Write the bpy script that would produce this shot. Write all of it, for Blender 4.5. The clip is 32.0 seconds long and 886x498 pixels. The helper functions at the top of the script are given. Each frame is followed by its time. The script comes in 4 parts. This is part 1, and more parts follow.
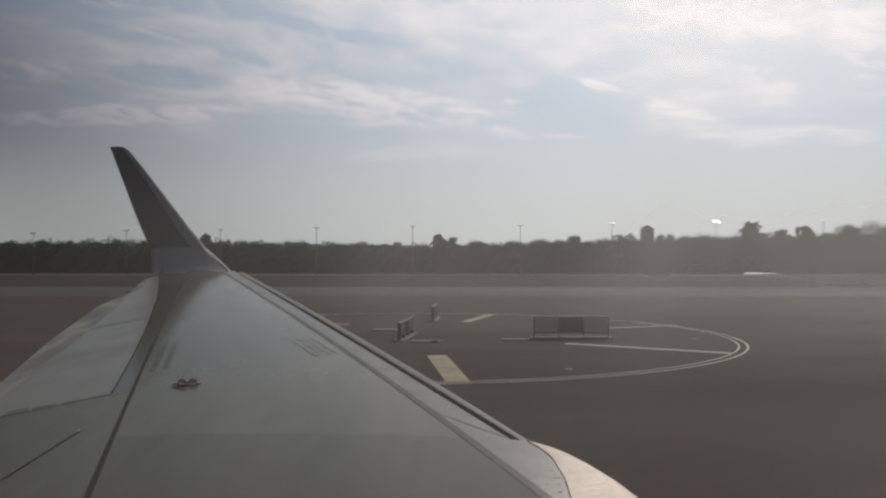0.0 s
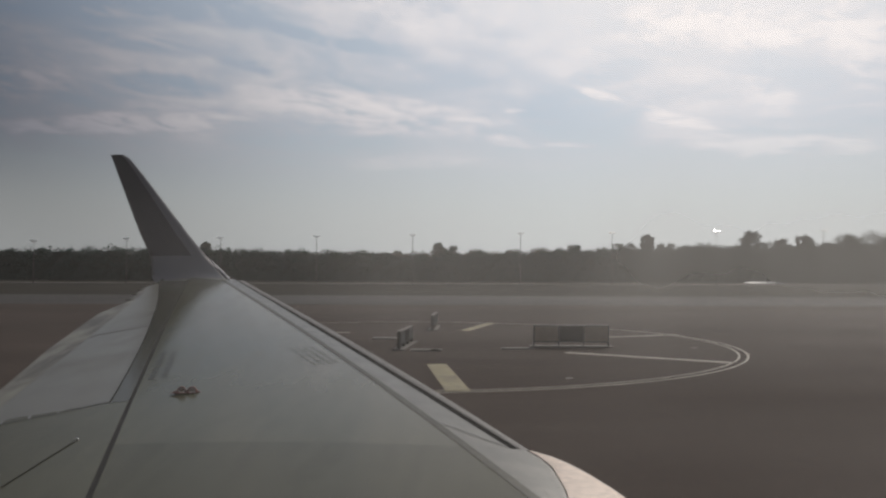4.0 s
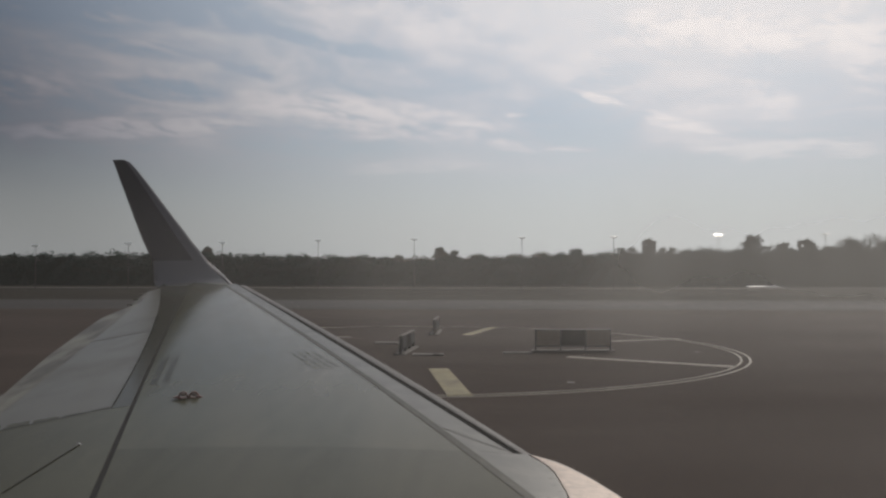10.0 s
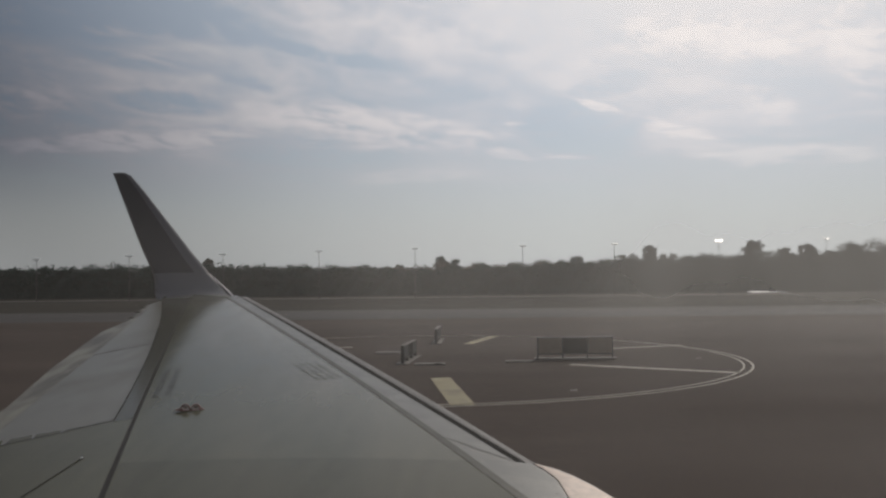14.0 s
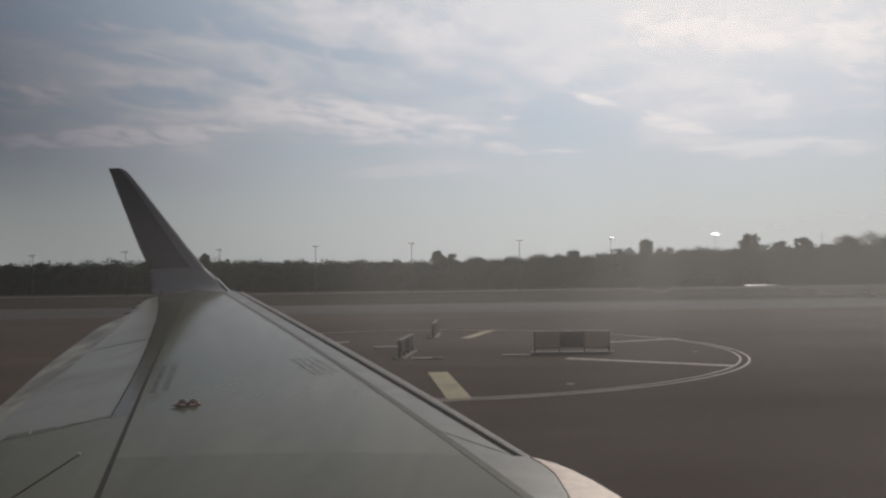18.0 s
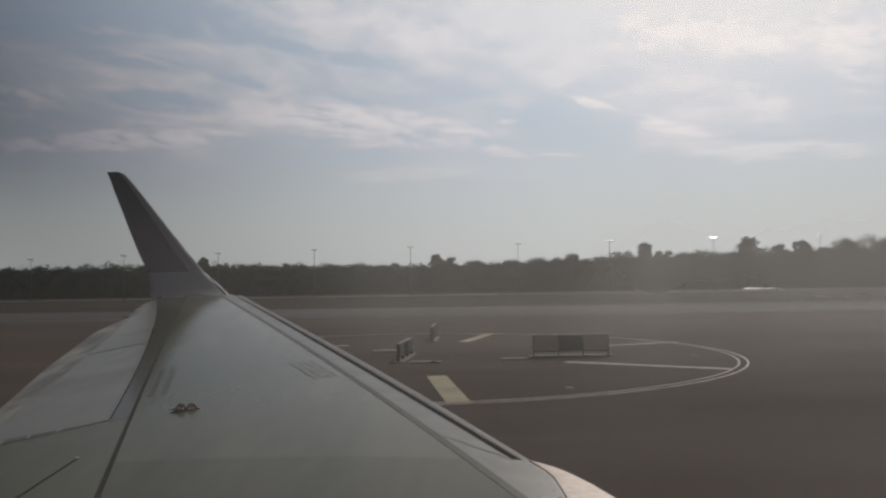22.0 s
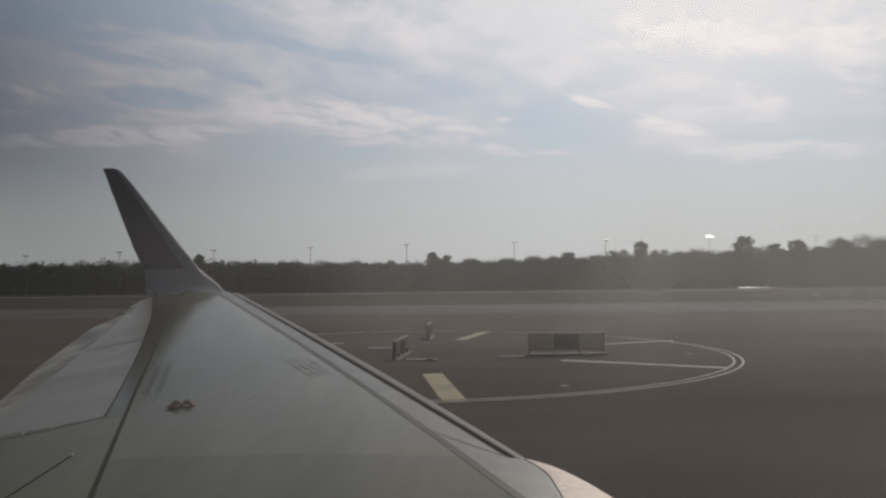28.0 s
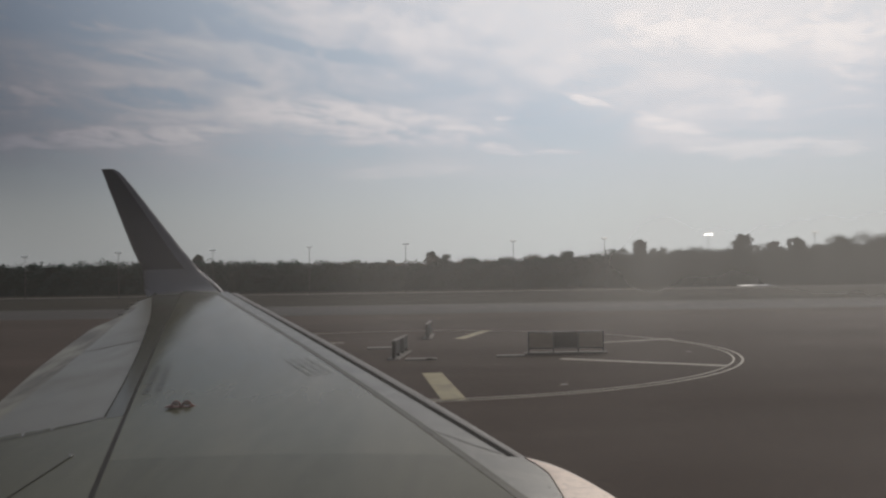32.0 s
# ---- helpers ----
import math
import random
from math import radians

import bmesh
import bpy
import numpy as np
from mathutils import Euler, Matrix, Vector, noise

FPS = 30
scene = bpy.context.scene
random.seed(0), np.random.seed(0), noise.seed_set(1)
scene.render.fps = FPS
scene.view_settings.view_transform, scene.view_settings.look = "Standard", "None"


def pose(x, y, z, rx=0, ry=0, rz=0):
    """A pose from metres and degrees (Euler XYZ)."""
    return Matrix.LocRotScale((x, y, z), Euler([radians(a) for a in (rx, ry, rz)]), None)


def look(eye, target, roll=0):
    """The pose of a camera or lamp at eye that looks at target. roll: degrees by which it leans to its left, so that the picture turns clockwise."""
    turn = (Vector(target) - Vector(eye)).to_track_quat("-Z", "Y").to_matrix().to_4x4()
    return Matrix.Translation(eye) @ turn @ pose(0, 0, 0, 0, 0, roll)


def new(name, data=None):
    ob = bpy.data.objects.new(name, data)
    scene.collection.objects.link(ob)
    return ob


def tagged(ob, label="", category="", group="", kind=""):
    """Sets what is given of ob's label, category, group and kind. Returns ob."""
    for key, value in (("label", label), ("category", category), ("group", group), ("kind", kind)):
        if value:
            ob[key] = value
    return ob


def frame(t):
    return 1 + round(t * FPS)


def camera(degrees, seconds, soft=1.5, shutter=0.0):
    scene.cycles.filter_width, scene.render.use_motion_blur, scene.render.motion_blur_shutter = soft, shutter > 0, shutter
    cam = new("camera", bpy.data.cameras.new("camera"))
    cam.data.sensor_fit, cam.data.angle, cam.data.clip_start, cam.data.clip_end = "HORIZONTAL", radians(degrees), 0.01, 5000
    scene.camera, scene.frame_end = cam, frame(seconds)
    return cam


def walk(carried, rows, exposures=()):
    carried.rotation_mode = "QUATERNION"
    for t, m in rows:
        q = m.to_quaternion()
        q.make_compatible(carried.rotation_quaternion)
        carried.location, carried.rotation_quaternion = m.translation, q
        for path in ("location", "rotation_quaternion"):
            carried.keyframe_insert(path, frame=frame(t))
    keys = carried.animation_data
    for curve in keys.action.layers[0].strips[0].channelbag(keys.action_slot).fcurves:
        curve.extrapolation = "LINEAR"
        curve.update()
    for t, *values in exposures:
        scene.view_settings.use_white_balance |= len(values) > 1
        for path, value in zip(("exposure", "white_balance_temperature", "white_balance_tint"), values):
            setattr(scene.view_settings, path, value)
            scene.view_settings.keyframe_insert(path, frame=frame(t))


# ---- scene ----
cam = camera(58.0, 32.0, soft=2.4)

# seconds, tilt, lean and turn of the camera held at the cabin window (degrees)
EYE = 3.9
PATH = [(0, 0.49, -0.05, 0.10), (0.5, 0.67, -0.03, 0.08), (1, 0.89, -0.03, -0.01), (1.5, 0.99, -0.30, 0.01), (2, 0.77, -0.41, 0.05), (2.5, 0.81, -0.43, 0.02), (3, 0.97, -0.37, -0.01), (3.5, 1.01, -0.29, -0.04), (5.5, 1.48, 0.08, 0.71), (6, 1.44, 0.01, 0.71), (6.5, 1.51, -0.05, 0.61), (7, 1.40, -0.08, 0.41), (7.5, 1.19, -0.14, 0.24), (8, 1.34, -0.10, 0.22), (8.5, 1.62, -0.20, 0.29), (9, 1.60, -0.21, 0.37), (9.5, 1.54, -0.02, 0.32), (10, 1.42, -0.08, 0.22), (10.5, 1.46, -0.03, 0.30), (11, 1.61, -0.05, 0.28), (11.5, 1.69, -0.07, 0.28), (12, 1.55, 0.12, 0.23), (12.5, 1.55, 0.17, 0.34), (13, 1.73, 0.35, 0.31), (13.5, 1.96, 0.65, 0.25), (14, 2.07, 0.60, 0.29), (14.5, 1.98, 0.59, 0.28), (16.5, 1.91, 0.72, 0.30), (17, 1.74, 0.70, 0.17), (17.5, 1.56, 0.83, 0.04), (18, 1.67, 0.80, 0.06), (18.5, 1.79, 0.67, 0.02), (19, 1.68, 0.61, 0.05), (19.5, 1.90, 0.71, 0.14), (20, 1.74, 0.72, -0.00), (20.5, 1.72, 0.67, 0.07), (21, 1.89, 0.73, 0.12), (21.5, 1.90, 0.70, 0.07), (22, 1.92, 0.85, -0.03), (22.5, 1.75, 0.82, -0.17), (23, 2.00, 0.86, -0.09), (23.5, 1.91, 0.78, -0.11), (24, 1.91, 0.86, -0.17), (24.5, 1.89, 0.99, -0.06), (25, 1.87, 0.84, -0.03), (25.5, 2.01, 0.71, -0.05), (27.5, 1.86, 0.69, -0.28), (28, 1.77, 0.63, -0.31), (28.5, 1.82, 0.78, -0.28), (29, 1.81, 0.78, -0.31), (29.5, 1.81, 0.82, -0.31), (30, 1.72, 0.89, -0.30), (30.5, 1.81, 0.83, -0.25), (31, 1.83, 0.89, -0.25), (31.5, 1.89, 0.88, -0.30), (32, 1.71, 0.89, -0.37)]
walk(cam, [(t, pose(0, 0, EYE, 90 + p, r, w)) for t, p, r, w in PATH], exposures=[(0.0, 0.18), (1.0, 0.15), (3.5, 0.12), (6.0, 0.07), (7.0, 0.04), (8.0, 0.08), (9.0, 0.03), (10.0, 0.01), (11.0, 0.03), (13.0, 0.06), (14.0, 0.0), (17.0, 0.05), (20.0, 0.03), (22.0, 0.01), (24.0, 0.02), (28.0, 0.03), (30.0, 0.05), (32.0, 0.02)])

# ---------------------------------------------------------------- light
SUN_AZ, SUN_EL = 20.0, 33.0          # degrees to the nose side of straight out, and up
sd = Vector((math.sin(radians(SUN_AZ)) * math.cos(radians(SUN_EL)), math.cos(radians(SUN_AZ)) * math.cos(radians(SUN_EL)), math.sin(radians(SUN_EL))))
sun_data = bpy.data.lights.new("sun", "SUN")
sun_data.energy, sun_data.angle, sun_data.color = 0.75, radians(8.0), (1.0, 0.93, 0.84)
sun = new("sun", sun_data)
sun.matrix_world = look(sd * 300, (0, 0, 0))


def sky_world():
    w = bpy.data.worlds.new("sky")
    w.use_nodes = True
    nt = w.node_tree
    nt.nodes.clear()
    N, L = nt.nodes.new, nt.links.new

    def put(sock, v):
        if hasattr(v, "links"):
            L(v, sock)
        else:
            sock.default_value = v

    def m(op, a, b=0.0, c=0.0, clamp=False):
        n = N("ShaderNodeMath")
        n.operation, n.use_clamp = op, clamp
        for s, v in zip(n.inputs, (a, b, c)):
            put(s, v)
        return n.outputs[0]

    def ramp(v, lo, hi, a=0.0, b=1.0):
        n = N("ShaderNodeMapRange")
        n.interpolation_type = "SMOOTHSTEP"
        for s, x in zip(n.inputs, (v, lo, hi, a, b)):
            put(s, x)
        return n.outputs[0]

    def mix(f, a, b):
        n = N("ShaderNodeMix")
        n.data_type = "RGBA"
        put(n.inputs[0], f), put(n.inputs[6], a), put(n.inputs[7], b)
        return n.outputs[2]

    tc = N("ShaderNodeTexCoord")
    sep = N("ShaderNodeSeparateXYZ")
    L(tc.outputs["Generated"], sep.inputs[0])
    x, y, z = sep.outputs
    # clouds lie in long leaning rows that draw together towards the horizon
    flat = m("MAXIMUM", m("SQRT", m("ADD", m("MULTIPLY", x, x), m("MULTIPLY", y, y))), 0.02)
    ax, ay = m("DIVIDE", x, flat), m("DIVIDE", y, flat)
    rise = m("LOGARITHM", m("ADD", m("MAXIMUM", z, 0.0), 0.10), 2.71828)
    comb = N("ShaderNodeCombineXYZ")
    L(ax, comb.inputs[0]), L(ay, comb.inputs[1]), L(m("ADD", rise, m("MULTIPLY", ax, 0.32)), comb.inputs[2])

    def fbm(along, across, detail, rough, distort, seed):
        mp = N("ShaderNodeMapping")
        L(comb.outputs[0], mp.inputs[0])
        mp.inputs[1].default_value = (seed, seed * 0.37, seed * 0.71)
        mp.inputs[3].default_value = (along, along, across)
        n = N("ShaderNodeTexNoise")
        L(mp.outputs[0], n.inputs["Vector"])
        n.inputs["Scale"].default_value, n.inputs["Detail"].default_value = 1.0, detail
        n.inputs["Roughness"].default_value, n.inputs["Distortion"].default_value = rough, distort
        return n.outputs[0]

    def streak(az, el, wide, high, lean, amount):
        """One long cloud: a soft ellipse on the sky round the direction az, el (degrees)."""
        ux = m("SUBTRACT", m("MULTIPLY", m("ARCTAN2", x, y), 57.2958), az)
        uy = m("SUBTRACT", m("MULTIPLY", m("ARCSINE", z), 57.2958), el)
        wob = m("MULTIPLY", m("SUBTRACT", wisp, 0.5), min(2.5, high * 5.0))
        uy = m("ADD", m("SUBTRACT", uy, m("MULTIPLY", ux, lean)), wob)
        d = m("ADD", m("POWER", m("DIVIDE", ux, wide), 2.0), m("POWER", m("DIVIDE", uy, high), 2.0))
        torn = m("MAXIMUM", m("ADD", m("MULTIPLY", m("SUBTRACT", fine, 0.5), 5.5), 0.9), 0.0)
        return m("MULTIPLY", m("MULTIPLY", ramp(d, 1.0, 0.0), amount), torn)

    wisp = fbm(6.5, 6.5, 8, 0.66, 0.6, 4.1)
    broad = fbm(2.2, 3.0, 3, 0.50, 0.5, 6.6)
    fine = fbm(24.0, 24.0, 6, 0.68, 0.4, 1.7)
    dens = m("ADD", m("MULTIPLY", broad, 0.34), m("ADD", m("MULTIPLY", wisp, 0.52), m("MULTIPLY", fine, 0.24)))
    for s in BANKS + GAPS:
        dens = m("ADD", dens, streak(*s))
    toward = N("ShaderNodeVectorMath")
    toward.operation = "DOT_PRODUCT"
    L(tc.outputs["Generated"], toward.inputs[0])
    toward.inputs[1].default_value = sd
    sunward = ramp(toward.outputs["Value"], 0.57, 1.0)
    glow = ramp(toward.outputs["Value"], 0.90, 1.0)
    cover = m("MULTIPLY", ramp(dens, 0.37, 0.68), ramp(z, 0.075, 0.18))
    sky = N("ShaderNodeTexSky")
    sky.sky_type, sky.sun_disc = "NISHITA", False
    sky.sun_elevation, sky.sun_rotation = radians(SUN_EL), radians(SUN_AZ)
    sky.air_density, sky.dust_density, sky.ozone_density = 1.0, 1.0, 1.5
    base = N("ShaderNodeMix")
    base.data_type, base.blend_type = "RGBA", "MULTIPLY"
    base.inputs[0].default_value = 1.0
    L(sky.outputs[0], base.inputs[6])
    base.inputs[7].default_value = (SKY_GAIN, SKY_GAIN, SKY_GAIN, 1)
    blue = mix(0.75, base.outputs[2], mix(sunward, (*BLUE[0], 1), (*BLUE[1], 1)))
    hazy = mix(ramp(z, 0.205, 0.0), blue, mix(sunward, (*HAZE[0], 1), (*HAZE[1], 1)))
    thin = mix(sunward, (*CLOUD[0], 1), (*CLOUD[1], 1))
    thick = mix(sunward, (*CLOUD[2], 1), (*CLOUD[3], 1))
    shade = mix(ramp(dens, 0.48, 0.84), thin, thick)
    col = mix(m("MULTIPLY", cover, 0.95), hazy, shade)
    col = mix(m("MULTIPLY", glow, 0.7), col, (*SUN_GLOW, 1))
    bg = N("ShaderNodeBackground")
    L(col, bg.inputs[0])
    bg.inputs[1].default_value = 1.0
    out = N("ShaderNodeOutputWorld")
    L(bg.outputs[0], out.inputs[0])
    scene.world = w


SKY_GAIN = 0.05
BLUE = ((0.036, 0.044, 0.064), (0.54, 0.61, 0.695))
HAZE = ((0.248, 0.257, 0.258), (0.675, 0.70, 0.70))
CLOUD = ((0.084, 0.086, 0.106), (0.66, 0.665, 0.71), (0.148, 0.145, 0.174), (0.855, 0.815, 0.815))
SUN_GLOW = (1.0, 0.92, 0.87)
# clouds and gaps that stand out: turn, height, half width, half height, slope, strength
BANKS = [(-29.5, 11.7, 6.0, 1.5, 0.02, 0.08), (-23.5, 9.2, 11.4, 0.73, 0.09, 0.18), (-3.3, 7.3, 6.1, 0.64, 0.09, 0.16), (10.7, 11.9, 2.2, 0.42, -0.28, 0.21), (5.1, 10.9, 1.2, 0.2, -0.03, 0.15),
         (4.4, 8.7, 2.2, 0.45, -0.22, 0.14), (9.2, 8.5, 2.4, 0.39, -0.04, 0.22), (16.2, 10.1, 3.0, 0.68, -0.22, 0.20), (23.4, 7.8, 7.5, 0.81, -0.05, 0.28),
         (22.4, 10.9, 2.6, 1.46, -0.52, 0.08), (-6.4, 17.9, 12.1, 2.22, -0.07, 0.03), (-5.7, 10.8, 12.9, 1.57, -0.09, 0.14), (18.6, 15.8, 9.1, 2.16, -0.1, 0.18),
         (27.9, 14.6, 3.5, 4.07, -0.14, 0.15)]
GAPS = [(-26.0, 17.2, 10.0, 2.6, 0.02, -0.26), (-21.4, 14.5, 5.3, 0.5, -0.07, -0.14), (-8.9, 15.8, 7.6, 0.68, -0.18, -0.28), (-14.0, 13.5, 2.7, 0.38, -0.15, -0.12),
        (-19.0, 12.0, 5.2, 0.95, -0.05, -0.20), (-6.5, 12.5, 2.4, 0.35, -0.28, -0.10), (-8.9, 8.7, 8.0, 1.1, -0.04, -0.16), (9.3, 10.2, 5.1, 2.34, -0.19, -0.30),
        (21.4, 13.3, 5.3, 1.08, -0.31, -0.12), (23.1, 8.8, 5.8, 0.29, -0.08, -0.10),
        (-17.5, 17.6, 9.5, 1.7, -0.10, -0.20), (11.6, 13.4, 3.6, 0.9, 0.12, -0.20)]
sky_world()


# ---------------------------------------------------------------- materials
def material(name, base, second=None, rough=0.6, metal=0.0, scale=2.0, fine=40.0, bump=0.1, amount=0.5, stretch=(1, 1, 1),
             spec=0.5, third=None, third_scale=0.25, coat=0.0, island=False, grain_amount=1.0, tint=(1, 1, 1), smear=0.0):
    mt = bpy.data.materials.new(name)
    mt.use_nodes = True
    nt = mt.node_tree
    N, L = nt.nodes.new, nt.links.new
    bsdf = nt.nodes["Principled BSDF"]
    second = second or tuple(c * 0.75 for c in base)
    tc = N("ShaderNodeTexCoord")
    mp = N("ShaderNodeMapping")
    L(tc.outputs["Object"], mp.inputs[0])
    mp.inputs[3].default_value = stretch

    def noise_at(s, detail, r=0.6, d=0.3):
        n = N("ShaderNodeTexNoise")
        L(mp.outputs[0], n.inputs["Vector"])
        n.inputs["Scale"].default_value, n.inputs["Detail"].default_value = s, detail
        n.inputs["Roughness"].default_value, n.inputs["Distortion"].default_value = r, d
        return n.outputs[0]

    def mix(f, a, b):
        n = N("ShaderNodeMix")
        n.data_type = "RGBA"
        for s, v in ((n.inputs[0], f), (n.inputs[6], a), (n.inputs[7], b)):
            if hasattr(v, "links"):
                L(v, s)
            else:
                s.default_value = v
        return n.outputs[2]

    def span(v, lo, hi, a=0.0, b=1.0):
        n = N("ShaderNodeMapRange")
        n.interpolation_type = "SMOOTHSTEP"
        L(v, n.inputs[0])
        for s, q in zip(list(n.inputs)[1:5], (lo, hi, a, b)):
            s.default_value = q
        return n.outputs[0]

    big, small = noise_at(scale, 6), noise_at(fine, 4)
    col = mix(span(big, 0.35, 0.68, 0.0, amount), (*base, 1), (*second, 1))
    if third:
        col = mix(span(noise_at(third_scale, 5, 0.65, 0.8), 0.48, 0.72), col, (*third, 1))
    grain = N("ShaderNodeMix")
    grain.data_type, grain.blend_type = "RGBA", "MULTIPLY"
    grain.inputs[0].default_value = 1.0
    L(col, grain.inputs[6])
    g = N("ShaderNodeCombineColor")
    v = span(small, 0.25, 0.75, 1 - 0.18 * grain_amount, 1 + 0.15 * grain_amount)
    if island:
        geo = N("ShaderNodeNewGeometry")
        mm = N("ShaderNodeMath")
        mm.operation = "MULTIPLY"
        L(v, mm.inputs[0]), L(span(geo.outputs["Random Per Island"], 0, 1, 0.84, 1.16), mm.inputs[1])
        v = mm.outputs[0]
    for s in g.inputs[:3]:
        L(v, s)
    L(g.outputs[0], grain.inputs[7])
    L(grain.outputs[2], bsdf.inputs["Base Color"])
    bsdf.inputs["Roughness"].default_value = rough
    if bump:
        L(span(big, 0.3, 0.7, max(0.02, rough - 0.05), min(1.0, rough + 0.05)), bsdf.inputs["Roughness"])
    if smear:
        L(span(noise_at(third_scale * 1.7, 5, 0.6, 1.2), 0.38, 0.66, rough, rough + smear), bsdf.inputs["Roughness"])
    bsdf.inputs["Metallic"].default_value = metal
    bsdf.inputs["Specular IOR Level"].default_value = spec
    bsdf.inputs["Specular Tint"].default_value = (*tint, 1)
    bsdf.inputs["Coat Weight"].default_value = coat
    if bump:
        b = N("ShaderNodeBump")
        b.inputs["Strength"].default_value, b.inputs["Distance"].default_value = bump, 0.02
        L(small, b.inputs["Height"])
        L(b.outputs[0], bsdf.inputs["Normal"])
    return mt


M = {}
M["skin"] = material("wing_paint", (0.124, 0.119, 0.067), (0.104, 0.101, 0.056), rough=0.12, spec=0.19, smear=0.07, tint=(1.0, 0.99, 0.66), scale=0.8, fine=3, bump=0, stretch=(2.2, 0.5, 1), third=(0.108, 0.105, 0.058), third_scale=0.9, amount=0.9, grain_amount=0.3)
M["pale"] = material("spoiler_paint", (0.240, 0.232, 0.192), (0.172, 0.166, 0.136), rough=0.28, spec=0.36, tint=(1.0, 0.99, 0.92), smear=0.08, third=(0.180, 0.174, 0.136), third_scale=0.7, scale=0.6, fine=4, bump=0, stretch=(1.6, 0.6, 1), grain_amount=0.25)
# the wing paint again, darker and a little less glossy
M["walkway"] = material("inner_skin_paint", (0.096, 0.092, 0.050), (0.081, 0.078, 0.042), rough=0.16, spec=0.15, smear=0.07, tint=(1.0, 0.99, 0.66), scale=0.8, fine=3, bump=0, stretch=(2.2, 0.5, 1), third=(0.099, 0.096, 0.054), third_scale=0.9, amount=0.9, grain_amount=0.3)
# darker than the skin; the winglet's dark reflection is partly put into it
M["soiled"] = material("aft_panel_paint", (0.092, 0.089, 0.060), (0.070, 0.067, 0.047), rough=0.15, spec=0.18, tint=(1.0, 0.99, 0.76), scale=0.8, fine=5, bump=0, grain_amount=0.3, stretch=(2.5, 0.4, 1))
M["trail"] = material("trailing_edge_paint", (0.350, 0.333, 0.262), (0.120, 0.112, 0.088), rough=0.45, spec=0.34, scale=2.0, amount=1.0, stretch=(2.4, 0.5, 1), fine=6, bump=0, grain_amount=0.4)
M["slat"] = material("slat_paint", (0.170, 0.164, 0.122), (0.088, 0.085, 0.062), rough=0.34, scale=2.8, fine=6, bump=0, amount=0.9, grain_amount=0.6)
M["slat_nose"] = material("slat_nose_metal", (0.26, 0.24, 0.215), (0.20, 0.185, 0.165), rough=0.6, metal=0.0, scale=3, fine=20, bump=0)
M["bare"] = material("bare_aluminium", (0.82, 0.66, 0.545), (0.77, 0.62, 0.51), rough=0.5, metal=0.1, scale=1, fine=25, bump=0.02)
# joint sealant; in the slat gap its black stands in for shade
M["seal"] = material("black_sealant_and_recess", (0.020, 0.020, 0.018), (0.027, 0.027, 0.024), rough=0.95, bump=0, spec=0.05)
M["spar_seal"] = material("worn_spar_sealant", (0.036, 0.036, 0.032), (0.050, 0.050, 0.045), rough=0.8, bump=0, spec=0.1, scale=3)
M["faint"] = material("faded_stencil_ink", (0.072, 0.069, 0.042), (0.086, 0.082, 0.050), rough=0.2, spec=0.18, scale=12, bump=0)
M["fainter"] = material("worn_stencil_ink", (0.118, 0.113, 0.063), (0.123, 0.118, 0.066), rough=0.15, smear=0.07, third_scale=0.9, scale=12, bump=0, spec=0.19, tint=(1.0, 0.99, 0.66))
M["joint_grey"] = material("grey_joint_filler", (0.078, 0.075, 0.049), (0.096, 0.092, 0.060), rough=0.42, scale=2.5, fine=9, bump=0, spec=0.15)
M["polished"] = material("polished_aluminium", (0.86, 0.84, 0.80), (0.80, 0.78, 0.74), rough=0.3, metal=1.0, scale=6, fine=20, bump=0)
M["rivet"] = material("rivet_heads", (0.20, 0.19, 0.18), (0.14, 0.13, 0.12), rough=0.6, bump=0)
M["blade"] = material("winglet_dark_paint", (0.040, 0.037, 0.044), (0.032, 0.030, 0.035), rough=0.42, scale=1.5, bump=0.02)
M["blade_edge"] = material("winglet_grey_paint", (0.20, 0.197, 0.208), (0.16, 0.157, 0.167), rough=0.40, scale=1.5, bump=0.02)
M["hook"] = material("rusty_orange_paint", (0.27, 0.105, 0.072), (0.19, 0.075, 0.055), rough=0.6, scale=25, bump=0.1)
M["hook_pale"] = material("worn_hook_paint", (0.30, 0.175, 0.13), (0.23, 0.135, 0.10), rough=0.65, scale=25, bump=0.05)
M["white"] = material("white_patch_paint", (0.75, 0.75, 0.74), (0.68, 0.68, 0.67), rough=0.35, bump=0.01)
M["hull"] = material("grey_fuselage_paint", (0.30, 0.30, 0.30), (0.26, 0.26, 0.26), rough=0.4, bump=0.01)
M["tyre"] = material("tyre_rubber", (0.025, 0.025, 0.025), rough=0.85, bump=0.1)
M["steel"] = material("gear_steel", (0.4, 0.4, 0.4), rough=0.4, metal=0.7, bump=0.02)
M["asphalt"] = material("asphalt", (0.052, 0.0272, 0.0142), (0.0385, 0.0207, 0.0112), rough=0.9, scale=0.12, fine=9, bump=0.35, stretch=(0.35, 1, 1), third=(0.066, 0.0375, 0.0225), third_scale=0.05, spec=0.25)
M["concrete"] = material("concrete_strip", (0.056, 0.048, 0.040), (0.044, 0.038, 0.032), rough=0.85, scale=0.06, fine=3, bump=0.15, stretch=(0.3, 1, 1), third=(0.043, 0.037, 0.031), third_scale=0.03, spec=0.30)
M["slab"] = material("concrete_slab", (0.28, 0.25, 0.215), (0.20, 0.18, 0.155), rough=0.8, scale=2, fine=20, bump=0.2)
